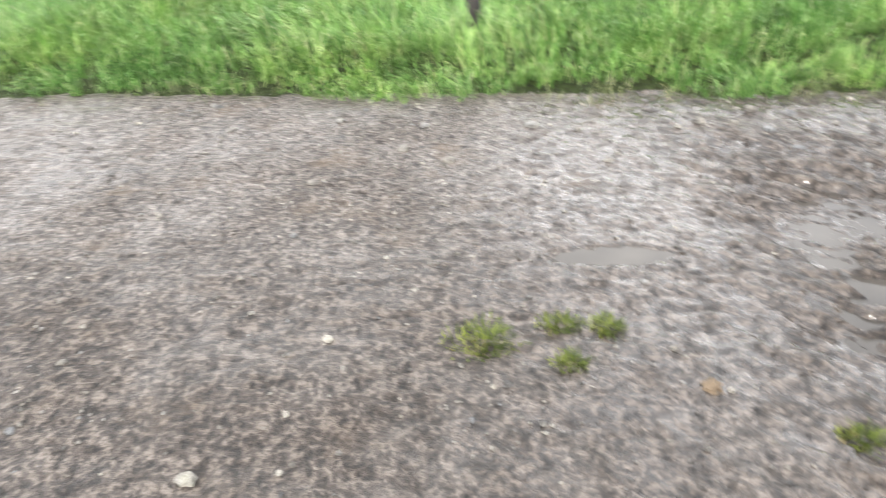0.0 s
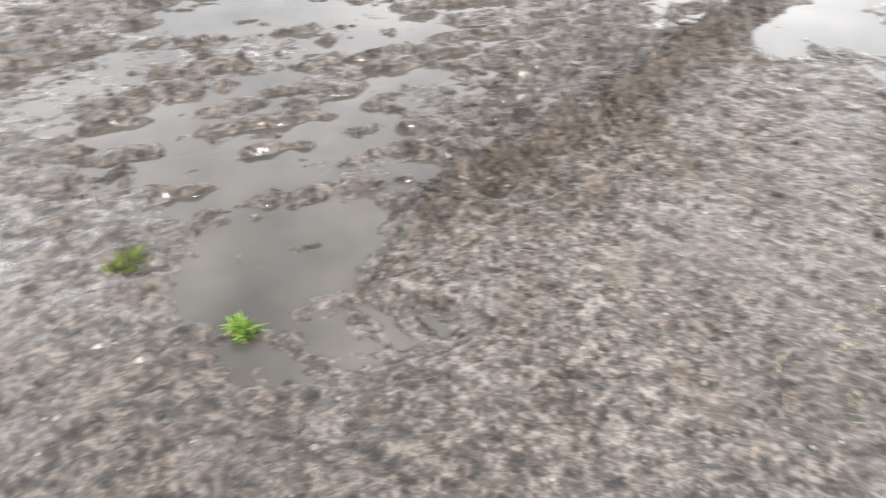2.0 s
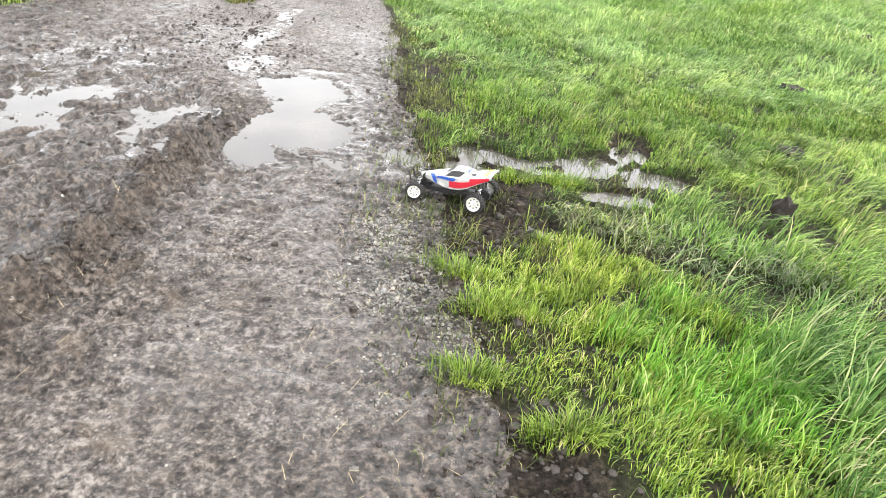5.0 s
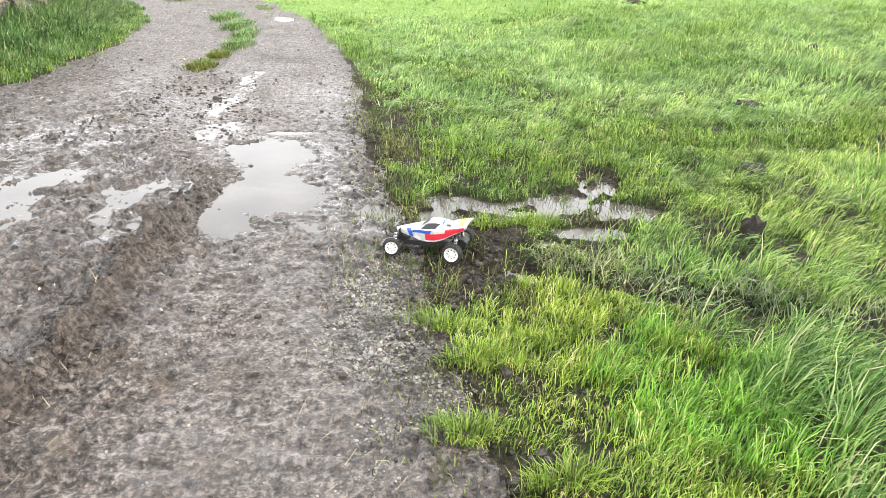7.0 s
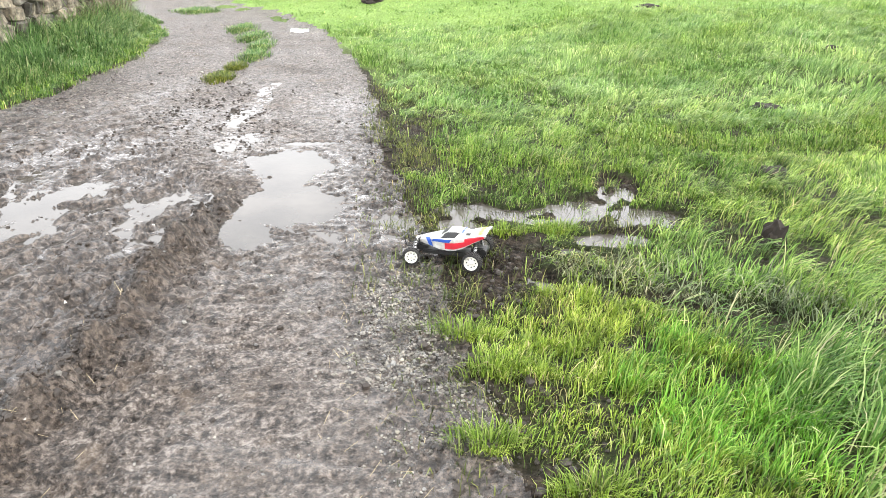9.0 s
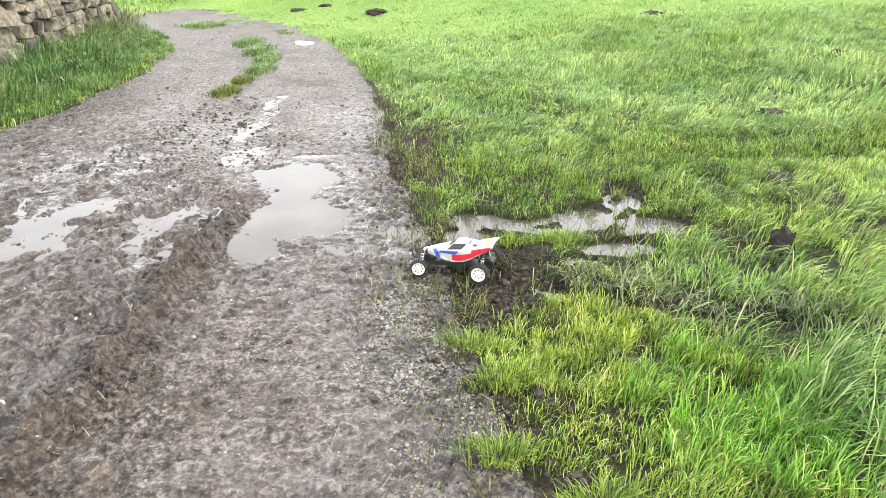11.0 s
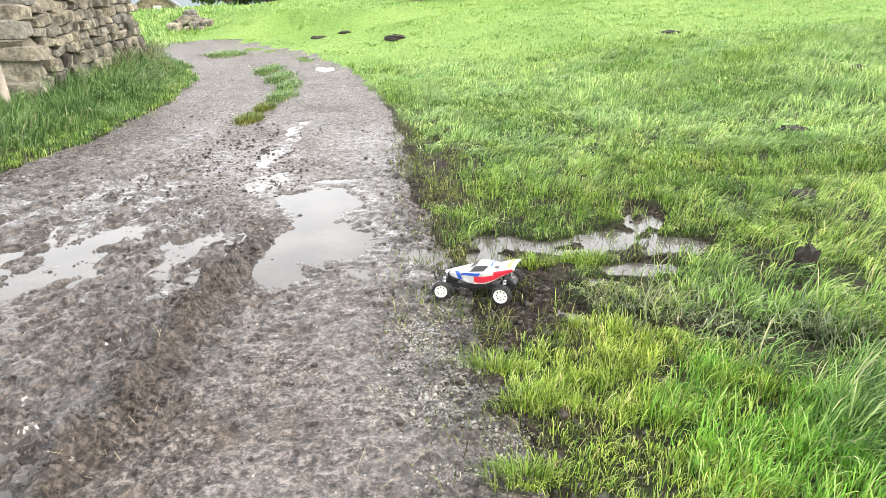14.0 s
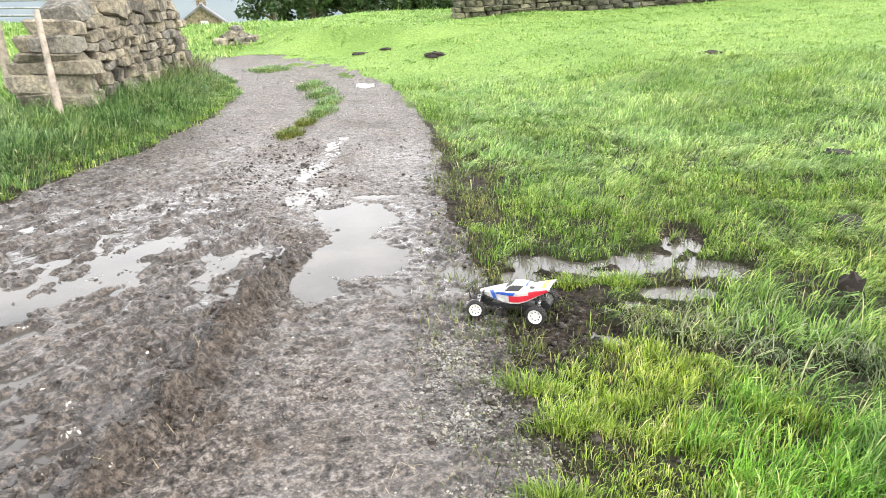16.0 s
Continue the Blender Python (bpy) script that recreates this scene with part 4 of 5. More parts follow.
def dry_stone_wall():
    """Local axes: x out of the face towards the track, y along the wall from its squared end."""
    wall = new("dry_stone_wall")
    wall.matrix_world = pose(-3.50, 7.38, 0.10, 0, 0, 3.0)
    tagged(wall, "weathered buff gritstone dry stone wall with rough copestones", "stone wall")
    length, r = 3.4, pick_stone
    # solid core, near black so its colour gives the joints their shade
    bm = bmesh.new()
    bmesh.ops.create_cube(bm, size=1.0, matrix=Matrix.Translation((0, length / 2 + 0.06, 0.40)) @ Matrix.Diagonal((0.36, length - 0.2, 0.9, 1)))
    part("core", bm, plain("shade_dark_rubble", (0.03, 0.027, 0.022), 0.95, 0, 0.5, 12), wall, "rubble core coloured dark for the shade between the stones")
    # squared end, long quoins
    z = -0.06
    for tall, cut in ((0.16, 0), (0.15, 0.15), (0.19, 0), (0.12, 0), (0.09, 0.0), (0.15, 0.1)):
        half = 0.36 - 0.09 * z
        if cut:
            lay(wall, -half + 0.15, 0.12, z + tall / 2, 0.30, 0.34, tall * 1.12)
            lay(wall, half - 0.20, 0.12, z + tall / 2, 0.42, 0.38, tall * 1.12)
        else:
            lay(wall, 0.0, 0.12, z + tall / 2, 2 * half + 0.06, 0.36, tall * 1.12)
        z += tall
    # courses along the track side
    z = -0.06
    while z < 0.94:
        tall = r.uniform(0.085, 0.15)
        y = 0.34 + r.uniform(-0.05, 0.08)
        while y < length:
            run = min(r.uniform(0.10, 0.24), tall * 2.0)
            lay(wall, 0.25 - 0.09 * z + r.uniform(-0.035, 0.04), y + run / 2, z + tall / 2 + r.uniform(-0.012, 0.012), 0.24, run * 0.97, tall * r.uniform(0.86, 1.12), 0, r.uniform(-13, 13))
            y += run
        z += tall
    # rough cope
    y = 0.05
    while y < length:
        run = r.uniform(0.14, 0.36)
        tall = r.uniform(0.14, 0.27)
        lay(wall, r.uniform(-0.05, 0.05), y + run / 2, (0.78 if y < 0.3 else 0.95) + tall / 2, r.uniform(0.42, 0.55), run * 1.05, tall, 0, r.uniform(-16, 16))
        y += run
    return wall


dry_stone_wall()


def stone_rows(length, tall, seed, thick):
    """Many small stones of a far wall, in one mesh."""
    r = random.Random(seed)
    vs, fs, base = [], [], 0
    cells = [np.array([v.co for v in me.vertices]) for me in STONES]
    tris = [np.array([p.vertices for p in me.polygons]) for me in STONES]
    z = 0.0
    while z < tall:
        h = r.uniform(0.10, 0.17)
        y = r.uniform(-0.1, 0)
        while y < length:
            run = r.uniform(0.14, 0.36)
            k = r.randrange(len(cells))
            vs.append(cells[k] * [run * 1.02, thick, h * 1.05] + [y + run / 2, r.uniform(-0.03, 0.03), z + h / 2])
            fs.append(tris[k] + base)
            base += len(cells[k])
            y += run
        z += h
    return np.concatenate(vs), np.concatenate(fs)


MOSSY = stone_material("mossy_stone", (0.62, 0.68, 0.55))


def far_wall(x0, y0, x1, y1, tall, seed, pieces=4):
    wall = new("field_wall")
    tagged(wall, "long dry stone boundary wall across the top of the field", "stone wall")
    for i in range(pieces):
        ax, ay = x0 + (x1 - x0) * i / pieces, y0 + (y1 - y0) * i / pieces
        bx, by = x0 + (x1 - x0) * (i + 1) / pieces, y0 + (y1 - y0) * (i + 1) / pieces
        za, zb = height(np.array([ax, bx]), np.array([ay, by]))
        v, f = stone_rows(math.hypot(bx - ax, by - ay), tall, seed + i, 0.5)
        ob = new("stones", mesh_from("stones", v, f, MOSSY, False))
        ob["kind"] = "stuff"
        ob.parent = wall
        ob.matrix_local = pose(ax, ay, za - 0.12, 0, -math.degrees(math.atan2(zb - za, math.hypot(bx - ax, by - ay))), math.degrees(math.atan2(by - ay, bx - ax)))
    return wall


far_wall(0.75, 18.2, 17.0, 21.5, 1.15, 40, 5)


def rock_heap(x, y):
    heap = new("rock_heap")
    heap.location = (x, y, height(np.array([x]), np.array([y]))[0] - 0.10)
    tagged(heap, "tumbled heap of grey field stones on the bank", "rock heap")
    r = random.Random(5)
    for i in range(26):
        a, d = r.uniform(0, 6.28), r.uniform(0, 1) ** 0.6
        s = r.uniform(0.10, 0.24)
        lay(heap, d * math.cos(a) * 0.5, d * math.sin(a) * 0.4, 0.06 + 0.34 * (1 - d), s * 1.4, s, s * 0.8, r.uniform(0, 360), r.uniform(-20, 20))


rock_heap(-4.5, 17.4)


# ---- posts, gate, stump ----
def stake(name, foot, top, thick, label, category, wood=WOOD):
    """A split timber stake with a chewed top, from foot to top."""
    foot, top = Vector(foot), Vector(top)
    bm = bmesh.new()
    rings, sides = 9, 8
    rows = []
    for i in range(rings):
        t = i / (rings - 1)
        c = foot.lerp(top, t)
        row = []
        for k in range(sides):
            a = 2 * math.pi * k / sides + 0.3
            r = thick / 2 * (1.05 - 0.25 * t) * (1 + 0.14 * math.sin(3 * a + i * 0.4)) * (1 + random.uniform(-0.05, 0.05))
            row.append(bm.verts.new(c + Vector((r * math.cos(a), r * math.sin(a), random.uniform(0, 0.03) if i == rings - 1 else 0))))
        rows.append(row)
    for a, b in zip(rows, rows[1:]):
        for k in range(sides):
            bm.faces.new((a[k], a[(k + 1) % sides], b[(k + 1) % sides], b[k]))
    bm.faces.new(rows[-1])
    bm.faces.new(rows[0][::-1])
    return tagged(part(name, bm, wood, None, "", True), label, category)


stake("leaning_stake", (-3.20, 6.86, 0.02), (-3.42, 7.2, 1.14), 0.068, "weathered grey wooden stake leaning against the wall end", "wooden stake")
stake("fence_post", (-5.25, 9.5, -0.1), (-5.25, 9.5, 1.6), 0.12, "upright pale weathered fence post behind the wall", "fence post")
stake("post_stump", (-3.95, -0.03, -0.05), (-3.94, -0.02, 0.31), 0.10, "dark rotted post stump hidden in the verge grass", "post stump", plain("rotten_wood", (0.035, 0.03, 0.028), 0.9, 0, 0.4, 14))


def gate(x, y):
    g = new("field_gate")
    g.location = (x, y, height(np.array([x]), np.array([y]))[0])
    tagged(g, "grey five-bar field gate across the far meadow", "gate")
    steel = plain("galvanised_steel", (0.3, 0.31, 0.31), 0.5, 0.4, 0.3, 8)
    for i in range(5):
        bm = bmesh.new()
        bmesh.ops.create_cone(bm, cap_ends=True, segments=8, radius1=0.03, radius2=0.03, depth=5.0, matrix=Matrix.Translation((0, 0, 0.25 + 0.2 * i)) @ Euler((0, math.pi / 2, 0)).to_matrix().to_4x4())
        part("rail", bm, steel, g, "", True)
    for px in (-2.5, 0, 2.5):
        bm = bmesh.new()
        bmesh.ops.create_cone(bm, cap_ends=True, segments=8, radius1=0.05, radius2=0.05, depth=1.4, matrix=Matrix.Translation((px, 0, 0.55)))
        part("post", bm, steel, g, "", True)


gate(-12.5, 20.5)


# ---- farmhouse, trees and the far valley side ----
def farmhouse():
    h = new("farmhouse")
    h.matrix_world = pose(-19.4, 60.0, -6.0, 0, 0, 18)
    tagged(h, "stone farmhouse with a grey slate roof down in the valley", "house")
    sand, slate = stone_material("house_stone", (0.8, 0.74, 0.68)), plain("slate", (0.17, 0.17, 0.18), 0.7, 0, 0.4, 3)
    w, d, eave, top = 2.5, 11.0, 4.4, 6.25
    bm = bmesh.new()
    ring = [(-w, 0), (w, 0), (w, eave), (0, top), (-w, eave)]
    a = [bm.verts.new((x, 0, z)) for x, z in ring]
    b = [bm.verts.new((x, d, z)) for x, z in ring]
    bm.faces.new(a)
    bm.faces.new(b[::-1])
    for i in (0, 1, 4):
        j = (i + 1) % 5
        bm.faces.new((a[j], a[i], b[i], b[j]))
    part("wall", bm, sand, h)
    for side in (-1, 1):
        bm = bmesh.new()
        slope = math.atan2(top - eave, w)
        bmesh.ops.create_cube(bm, size=1.0, matrix=pose(side * w / 2, d / 2, (eave + top) / 2 + 0.08, 0, side * math.degrees(slope), 0) @ Matrix.Diagonal((w / math.cos(slope) + 0.3, d + 0.5, 0.14, 1)))
        part("roof", bm, slate, h, "grey slate roof slope")
    bm = bmesh.new()
    bmesh.ops.create_cube(bm, size=1.0, matrix=Matrix.Translation((0, d * 0.9, top + 0.4)) @ Matrix.Diagonal((0.9, 0.7, 1.4, 1)))
    part("chimney", bm, sand, h)
    bm = bmesh.new()
    bmesh.ops.create_cube(bm, size=1.0, matrix=Matrix.Translation((0.15, -0.01, 4.75)) @ Matrix.Diagonal((0.6, 0.12, 0.75, 1)))
    window = part("window", bm, plain("window_frame_paint", (0.8, 0.8, 0.78), 0.5), h, "white painted window frame")
    bm = bmesh.new()
    bmesh.ops.create_cube(bm, size=1.0, matrix=Matrix.Translation((0.15, -0.06, 4.75)) @ Matrix.Diagonal((0.42, 0.06, 0.56, 1)))
    part("pane", bm, plain("window_glass", (0.5, 0.52, 0.54), 0.1), window)


farmhouse()

BARK = plain("bark", (0.10, 0.08, 0.06), 0.9, 0, 0.5, 6)
LEAF = grass_material("tree_leaves", (0.018, 0.04, 0.012), (0.035, 0.07, 0.02), (0.07, 0.11, 0.035), (0.1, 0.12, 0.05))


def tree(x, y, tall, spread, seed):
    r = np.random.default_rng(seed)
    z0 = float(height(np.array([x]), np.array([y]))[0])
    t = new("tree")
    t.location = (x, y, z0)
    tagged(t, "dark leafy broadleaved tree beyond the brow of the field", "tree", "trees beyond the field")
    bm = bmesh.new()

    def limb(a, b, ra, rb):
        a, b = Vector(a), Vector(b)
        q = (b - a).to_track_quat("Z", "Y").to_matrix().to_4x4()
        bmesh.ops.create_cone(bm, cap_ends=True, segments=7, radius1=ra, radius2=rb, depth=(b - a).length, matrix=Matrix.Translation((a + b) / 2) @ q)

    limb((0, 0, -0.3), (0.1, 0, tall * 0.45), 0.28, 0.18)
    limb((0.1, 0, tall * 0.45), (0, 0.1, tall * 0.9), 0.18, 0.04)
    tips = [(0, 0.1, tall * 0.85)]
    for k in range(11):
        a, h = k * 2.4 + r.uniform(-0.4, 0.4), tall * r.uniform(0.25, 0.7)
        out = spread * r.uniform(0.5, 0.95)
        tip = (out * math.cos(a), out * math.sin(a), h + tall * r.uniform(0.08, 0.22))
        limb((0.05, 0, h), tip, 0.1, 0.02)
        tips.append(tip)
    part("trunk", bm, BARK, t)
    pts = []
    for tip in tips:
        for c in range(7):
            centre = np.array(tip) + r.normal(0, spread * 0.22, 3)
            pts.append(centre + r.normal(0, spread * 0.10, (70, 3)))
    p = np.concatenate(pts)
    u, v = r.normal(0, 1, p.shape), r.normal(0, 1, p.shape)
    u /= np.linalg.norm(u, axis=1)[:, None]
    v /= np.linalg.norm(v, axis=1)[:, None]
    s = r.uniform(0.10, 0.2, len(p))[:, None]
    verts = np.stack([p - u * s, p + v * s * 0.6, p + u * s, p - v * s * 0.6], 1).reshape(-1, 3)
    ob = new("crown", mesh_from("crown", verts, np.arange(len(verts)).reshape(-1, 4), LEAF, False))
    ob.parent = t


for i, (x, y, tall, spread) in enumerate(((-10.6, 47, 6.5, 2.0), (-8.4, 49, 7.5, 2.3), (-6.2, 50, 7.0, 2.2), (-4.3, 52, 7.5, 2.2), (-10.9, 58, 6.0, 1.6), (-2.2, 55, 6.0, 1.8), (-0.4, 60, 5.6, 1.8), (1.8, 62, 5.6, 1.8))):
    tree(x, y, tall, spread, 100 + i)


def far_hill():
    m, t, b = material("hazy_hillside")
    patch = node(t, "ShaderNodeTexVoronoi", Scale=0.018)
    t.links.new(coords(t), patch.inputs["Vector"])
    # the haze of distance is painted into these blue-grey tones
    tone = ramp(t, patch.outputs["Distance"], [(0.2, (0.10, 0.13, 0.15)), (0.7, (0.17, 0.20, 0.19))])
    t.links.new(mix(t, noise_tex(t, 0.03, 5), tone, (0.10, 0.135, 0.17)), b.inputs["Base Color"])
    b.inputs["Roughness"].default_value = 1.0
    xs, ys = np.meshgrid(np.linspace(-900, 900, 90), np.linspace(330, 1000, 40))
    zs = -46 + (ys - 330) * 0.16 + 12 * fbm(xs, ys, 160, 3, 5)
    n = np.arange(xs.size).reshape(xs.shape)
    q = np.stack([n[:-1, :-1], n[:-1, 1:], n[1:, 1:], n[1:, :-1]], -1).reshape(-1, 4)
    tagged(new("backdrop", mesh_from("backdrop", np.stack([xs.ravel(), ys.ravel(), zs.ravel()], -1), q, m)), "hazy blue-green hillside across the valley", "hillside", "", "structure")


far_hill()


# ---- radio-controlled buggy ----
SHELL_WHITE = plain("shell_white", (0.64, 0.63, 0.59), 0.36, 0, 0.5, 24)
SHELL_RED = plain("shell_red", (0.62, 0.03, 0.05), 0.3, 0, 0.15, 25)
SHELL_BLUE = plain("shell_blue", (0.03, 0.10, 0.45), 0.3, 0, 0.15, 25)
SHELL_YELLOW = plain("shell_yellow", (0.72, 0.68, 0.05), 0.35, 0, 0.15, 25)
DARK_PLASTIC = plain("black_plastic", (0.02, 0.02, 0.02), 0.45, 0, 0.3, 40)
RUBBER = plain("tyre_rubber", (0.022, 0.021, 0.02), 0.75, 0, 0.4, 60)
RIM = plain("rim_plastic", (0.80, 0.78, 0.71), 0.4, 0, 0.2, 60)
STEEL = plain("bright_steel", (0.6, 0.6, 0.6), 0.3, 0.9, 0.2, 60)
# along the shell: x, half width, sill height, shoulder height, half width of the top, top height
SHELL = [(0.138, 0.020, 0.058, 0.064, 0.014, 0.067), (0.09, 0.034, 0.052, 0.073, 0.026, 0.079), (0.045, 0.050, 0.046, 0.083, 0.036, 0.090),
         (0.025, 0.058, 0.043, 0.087, 0.038, 0.095), (-0.012, 0.067, 0.042, 0.090, 0.033, 0.117), (-0.05, 0.070, 0.046, 0.094, 0.031, 0.119),
         (-0.085, 0.068, 0.060, 0.099, 0.036, 0.110), (-0.125, 0.064, 0.084, 0.108, 0.050, 0.114), (-0.178, 0.060, 0.112, 0.119, 0.056, 0.124)]
RIDE = 0.018
SHELL = [(x, w, z0 + RIDE, z1 + RIDE, wt, z2 + RIDE) for x, w, z0, z1, wt, z2 in SHELL]


def section(x):
    cols = list(zip(*sorted(SHELL)))
    return [float(np.interp(x, cols[0], c)) for c in cols[1:]]


def shell_point(x, s):
    """A point of the shell: s runs 0 to 1 from the sill over the shoulder to the middle of the roof."""
    w, z0, z1, wt, z2 = section(x)
    line = [(w * 0.94, z0), (w, z1), (wt, z2), (0.0, z2 + 0.003)]
    k = min(int(s * 3), 2)
    f = s * 3 - k
    return Vector((x, line[k][0] * (1 - f) + line[k + 1][0] * f, line[k][1] * (1 - f) + line[k + 1][1] * f))


def patch(name, mat, parent, x0, x1, s0, s1, side, label="", proud=0.0024, slant=0.0):
    """A thin panel that follows the shell between two places along it and two heights of its section."""
    bm = bmesh.new()
    nx, ns = 8, 4
    grid = []
    for i in range(nx + 1):
        row = []
        for k in range(ns + 1):
            s = s0 + (s1 - s0) * k / ns
            x = x0 + (x1 - x0) * i / nx + slant * (k / ns - 0.5)
            p = shell_point(x, s)
            e = shell_point(x, min(s + 0.02, 1)) - shell_point(x, max(s - 0.02, 0))
            n = Vector((0, e.z, -e.y))
            n = n.normalized() if n.length > 1e-6 else Vector((0, 0, 1))
            if n.z < 0 and n.y < 0:
                n = -n
            p = p + n * proud
            row.append(bm.verts.new((p.x, p.y * side, p.z)))
        grid.append(row)
    for i in range(nx):
        for k in range(ns):
            f = (grid[i][k], grid[i + 1][k], grid[i + 1][k + 1], grid[i][k + 1])
            bm.faces.new(f if side < 0 else f[::-1])
    return part(name, bm, mat, parent, label, True)


def rod(bm, a, b, r, r2=None, segments=8):
    a, b = Vector(a), Vector(b)
    q = (b - a).to_track_quat("Z", "Y").to_matrix().to_4x4()
    bmesh.ops.create_cone(bm, cap_ends=True, segments=segments, radius1=r, radius2=r if r2 is None else r2, depth=(b - a).length, matrix=Matrix.Translation((a + b) / 2) @ q)


def box(bm, x, y, z, sx, sy, sz, rx=0, ry=0, rz=0, bevel=0.0):
    made = bmesh.ops.create_cube(bm, size=1.0, matrix=pose(x, y, z, rx, ry, rz) @ Matrix.Diagonal((sx, sy, sz, 1)))
    if bevel:
        edges = list({e for v in made["verts"] for e in v.link_edges})
        bmesh.ops.bevel(bm, geom=edges, offset=bevel, segments=2, affect="EDGES")


def lathe(bm, profile, segments=28):
    """Turn a profile of (y, radius) about the y axis."""
    rows = []
    for y, r in profile:
        rows.append([bm.verts.new((r * math.cos(2 * math.pi * k / segments), y, r * math.sin(2 * math.pi * k / segments))) for k in range(segments)])
    for a, b in zip(rows, rows[1:]):
        for k in range(segments):
            j = (k + 1) % segments
            bm.faces.new((a[k], a[j], b[j], b[k]))
    return rows


def wheel(car, x, y, radius, width, turn, spiked):
    side = 1 if y > 0 else -1
    rim_r, h = radius * 0.72, width / 2
    bm = bmesh.new()
    lathe(bm, [(h, rim_r * 0.97), (h * 1.02, rim_r), (h * 0.8, rim_r * 1.0), (-h * 0.8, rim_r), (-h, rim_r * 0.97), (-h * 0.6, rim_r * 0.85), (h * 0.6, rim_r * 0.86), (h, rim_r * 0.97)])
    lathe(bm, [(h * 0.80, rim_r * 0.97), (h * 0.62, rim_r * 0.80), (h * 0.55, rim_r * 0.45), (h * 0.72, rim_r * 0.22), (h * 0.72, 0.0005)])
    rod(bm, (0, -h * 0.4, 0), (0, h * 0.95, 0), rim_r * 0.30, rim_r * 0.22, 14)
    rod(bm, (0, h * 0.9, 0), (0, h * 1.15, 0), rim_r * 0.10, rim_r * 0.10, 6)
    w = part("wheel", bm, RIM, car, "off-white plastic dish wheel", True)
    w.matrix_local = pose(x, y, radius - 0.004, 0, 0, turn + (180 if side < 0 else 0))
    for k in range(8):
        a = k * math.pi / 4
        bm = bmesh.new()
        rod(bm, (math.cos(a) * rim_r * 0.62, h * 0.52, math.sin(a) * rim_r * 0.62), (math.cos(a) * rim_r * 0.62, h * 0.62, math.sin(a) * rim_r * 0.62), rim_r * 0.10, None, 8)
        part("rim_hole", bm, DARK_PLASTIC, w, "dark vent hole in the wheel dish")
    bm = bmesh.new()
    lathe(bm, [(h * 0.98, rim_r * 0.98), (h * 1.05, rim_r * 1.08), (h * 0.95, radius * 0.93), (h * 0.6, radius * 0.975), (0, radius * 0.985), (-h * 0.6, radius * 0.975), (-h * 0.95, radius * 0.93), (-h * 1.05, rim_r * 1.08), (-h * 0.98, rim_r * 0.98)])
    for row in range(4 if spiked else 2):
        for k in range(20):
            a = 2 * math.pi * (k + 0.5 * (row % 2)) / 20
            yy = (row - (1.5 if spiked else 0.5)) * width * 0.24
            box(bm, math.cos(a) * radius * 0.985, yy, math.sin(a) * radius * 0.985, 0.005, 0.004, 0.0045, 0, -math.degrees(a), 0)
    part("tyre", bm, RUBBER, w, "black spiked rubber tyre", False)
    return w


def shock(car, a, b):
    a, b = Vector(a), Vector(b)
    bm = bmesh.new()
    rod(bm, a, a.lerp(b, 0.55), 0.0045)
    rod(bm, a.lerp(b, 0.5), b, 0.002)
    body = part("shock_absorber", bm, DARK_PLASTIC, car)
    bm = bmesh.new()
    q = (b - a).to_track_quat("Z", "Y")
    turns, steps, last = 7, 12, None
    L = (b - a).length
    for i in range(turns * steps + 1):
        t = i / (turns * steps)
        c = Vector((0.0075 * math.cos(2 * math.pi * i / steps), 0.0075 * math.sin(2 * math.pi * i / steps), L * (0.25 + 0.65 * t)))
        ring = [bm.verts.new(a + q @ (c + Vector((0.0012 * math.cos(g), 0.0, 0.0012 * math.sin(g))))) for g in (0.5, 2.6, 4.7)]
        if last:
            for g in range(3):
                bm.faces.new((last[g], last[(g + 1) % 3], ring[(g + 1) % 3], ring[g]))
        last = ring
    part("spring", bm, STEEL, body, "bright coil spring")


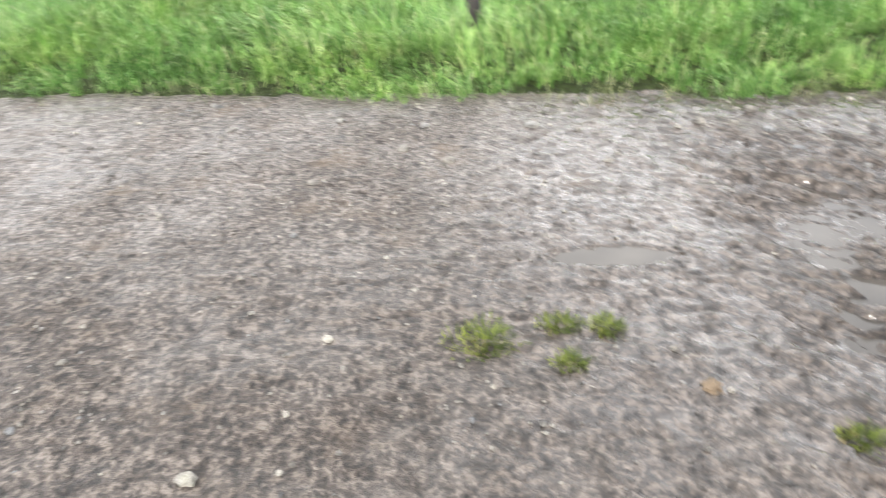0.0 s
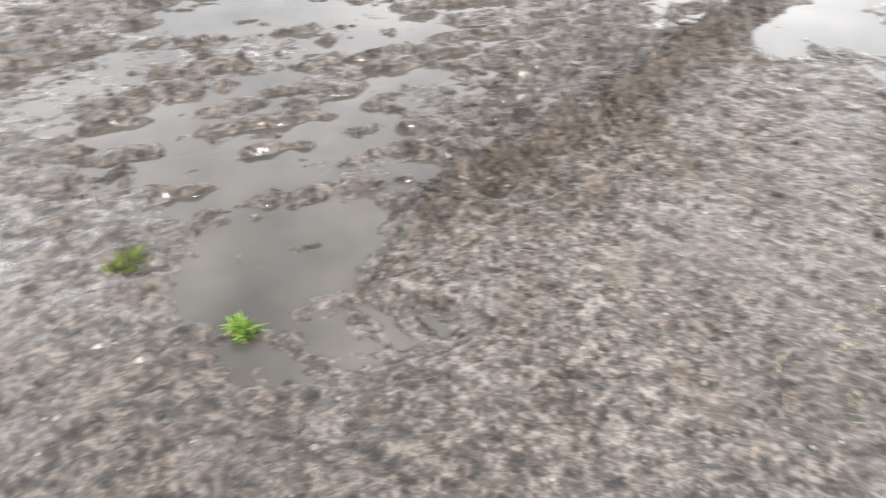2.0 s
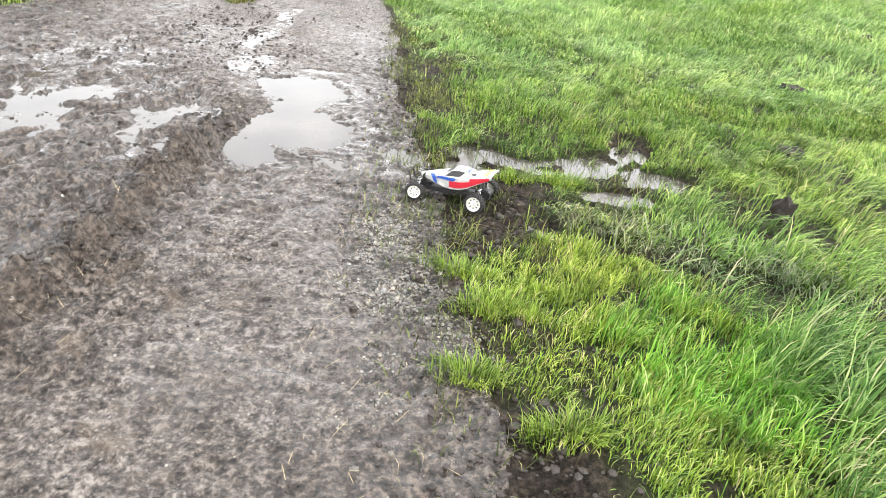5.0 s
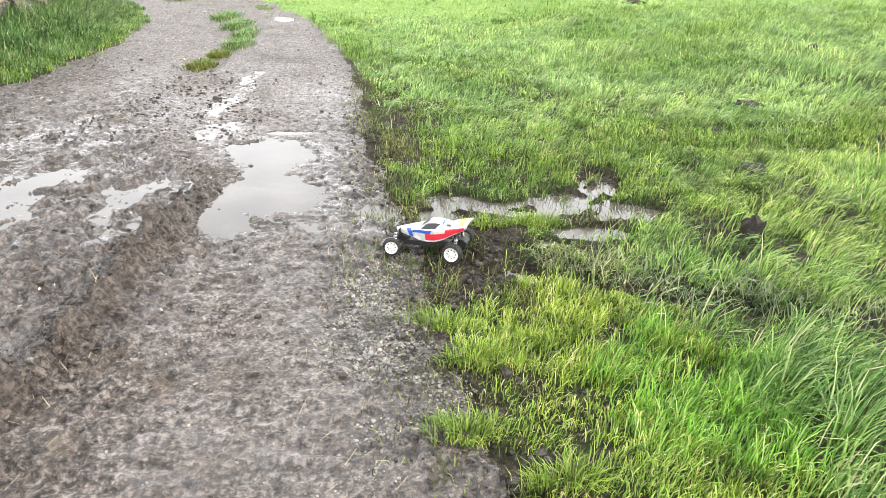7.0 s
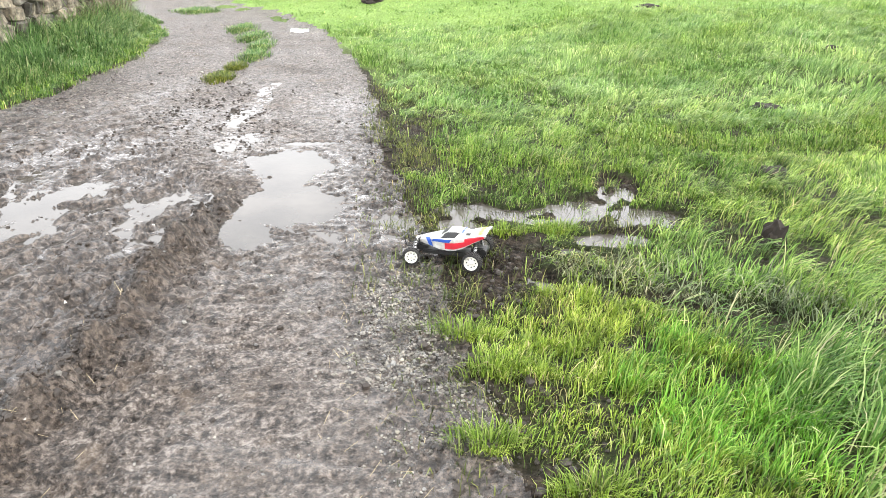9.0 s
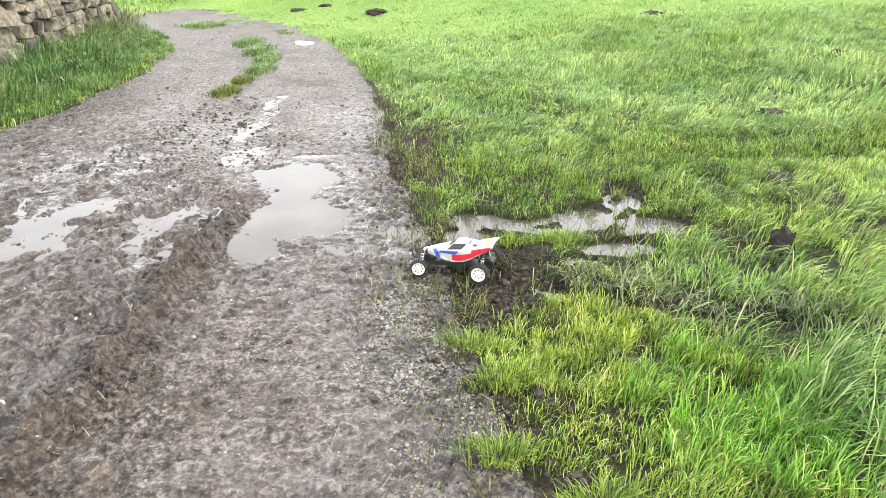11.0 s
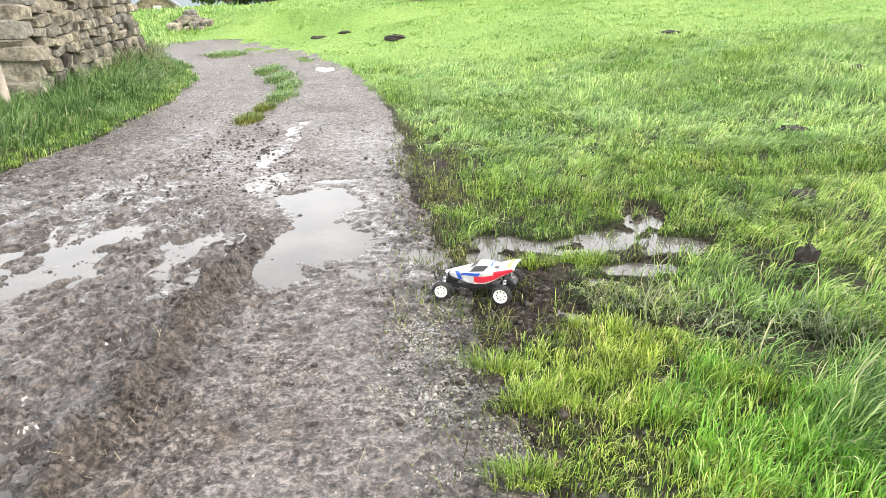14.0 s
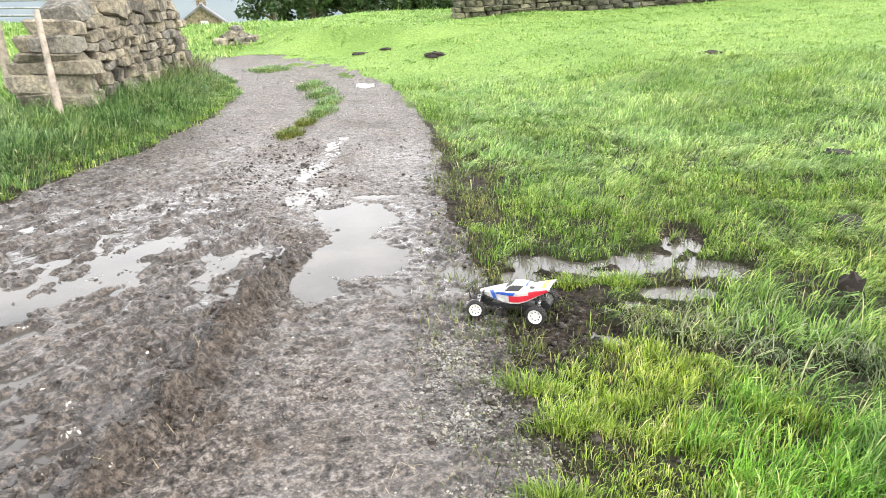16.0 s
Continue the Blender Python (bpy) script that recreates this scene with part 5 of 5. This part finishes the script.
def buggy():
    car = new("rc_buggy")
    tagged(car, "muddy white radio-controlled buggy with red and blue stripes standing in mud", "toy car")
    bm = bmesh.new()
    rows = []
    for x, w, z0, z1, wt, z2 in SHELL:
        half = [(w * 0.94, z0), (w, z1), (wt, z2), (0, z2 + 0.003)]
        line = [(-a, b) for a, b in half] + [(a, b) for a, b in half[-2::-1]]
        rows.append([bm.verts.new((x, a, b)) for a, b in line])
    for a, b in zip(rows, rows[1:]):
        for k in range(len(a) - 1):
            bm.faces.new((a[k], b[k], b[k + 1], a[k + 1]))
    bm.faces.new(rows[0])
    shell = part("body_shell", bm, SHELL_WHITE, car, "white polycarbonate body shell")
    thick = shell.modifiers.new("thick", "SOLIDIFY")
    thick.thickness, thick.offset = 0.001, 0.0
    soft = shell.modifiers.new("soft", "BEVEL")
    soft.width, soft.segments, soft.limit_method = 0.003, 2, "ANGLE"
    for side in (-1, 1):
        patch("red_panel", SHELL_RED, shell, -0.170, -0.005, 0.05, 0.24, side, "red lower side stripe")
        patch("red_flash", SHELL_RED, shell, -0.168, -0.09, 0.24, 0.36, side, "red flash along the tail")
        patch("blue_stripe", SHELL_BLUE, shell, -0.03, 0.055, 0.25, 0.34, side, "blue shoulder stripe", 0.0024, -0.01)
        patch("blue_band", SHELL_BLUE, shell, 0.062, 0.082, 0.03, 0.6, side, "blue band across the nose", 0.0024, 0.02)
        patch("side_window", DARK_PLASTIC, shell, -0.055, 0.010, 0.40, 0.62, side, "dark open side window", 0.0024, -0.016)
        patch("windscreen", DARK_PLASTIC, shell, -0.008, 0.020, 0.70, 1.0, side, "dark open windscreen")
        patch("roof_stripe", SHELL_BLUE, shell, -0.075, -0.068, 0.68, 1.0, side, "thin blue roof stripe")
        patch("deck_vent", DARK_PLASTIC, shell, -0.108, -0.088, 0.62, 0.78, side, "black vent in the rear deck")
        for k in range(4):
            patch("decal_bar", SHELL_YELLOW, shell, -0.160 + 0.003 * (k % 2), -0.140 + 0.004 * (k % 2), 0.70 + 0.075 * k, 0.745 + 0.075 * k, side, "yellow decal mark", 0.0024, 0.006)
    bm = bmesh.new()
    box(bm, -0.005, 0, 0.036, 0.22, 0.07, 0.018, 0, 0, 0, 0.004)
    box(bm, 0.115, 0, 0.045, 0.06, 0.04, 0.024, 0, -8, 0, 0.003)
    part("chassis", bm, DARK_PLASTIC, car, "mud-caked black tub chassis")
    bm = bmesh.new()
    box(bm, -0.135, 0, 0.045, 0.06, 0.045, 0.045, 0, 0, 0, 0.006)
    part("gearbox", bm, DARK_PLASTIC, car)
    bm = bmesh.new()
    rod(bm, (-0.158, -0.028, 0.052), (-0.158, 0.028, 0.052), 0.014, None, 18)
    part("motor", bm, DARK_PLASTIC, car, "dark electric motor can")
    bm = bmesh.new()
    for y in (-0.022, 0.022):
        rod(bm, (0.13, y, 0.045), (0.178, y, 0.05), 0.003)
        rod(bm, (0.178, y, 0.05), (0.19, y, 0.088), 0.003)
    rod(bm, (0.19, -0.034, 0.088), (0.19, 0.034, 0.088), 0.003)
    part("bumper", bm, DARK_PLASTIC, car, "black wire front bumper hoop")
    for x, z in ((0.118, 0.078), (-0.125, 0.082)):
        bm = bmesh.new()
        box(bm, x, 0, z, 0.005, 0.075, 0.030, 0, 0, 0, 0.002)
        box(bm, x, 0, z - 0.022, 0.005, 0.035, 0.02)
        part("shock_tower", bm, DARK_PLASTIC, car)
    for side in (-1, 1):
        for x, reach, r in ((0.131, 0.082, 0.037), (-0.131, 0.080, 0.041)):
            bm = bmesh.new()
            rod(bm, (x - 0.02, side * 0.022, 0.036), (x, side * reach, r - 0.008), 0.003)
            rod(bm, (x + 0.02, side * 0.022, 0.036), (x, side * reach, r - 0.008), 0.003)
            rod(bm, (x, side * 0.02, 0.056), (x, side * reach, r + 0.012), 0.002)
            rod(bm, (x, side * reach, r - 0.012), (x, side * reach, r + 0.015), 0.004)
            part("suspension_arm", bm, DARK_PLASTIC, car)
            shock(car, (x, side * 0.036, 0.092), (x, side * 0.068, r - 0.004))
        wheel(car, 0.131, side * 0.098, 0.037, 0.026, 14, False)
        wheel(car, -0.131, side * 0.102, 0.041, 0.036, 0, True)
    car.matrix_world = CAR_POSE
    return car


CAR_X, CAR_Y, CAR_HEADING = 0.71, 2.99, 158.0
cz = float(np.median(height(CAR_X + np.array([-0.1, 0.1, 0.0, 0.1, -0.1]), CAR_Y + np.array([0.1, -0.1, 0.0, 0.1, -0.1]))))
CAR_POSE = pose(CAR_X, CAR_Y, cz + 0.006, 2, 3, CAR_HEADING)
buggy()
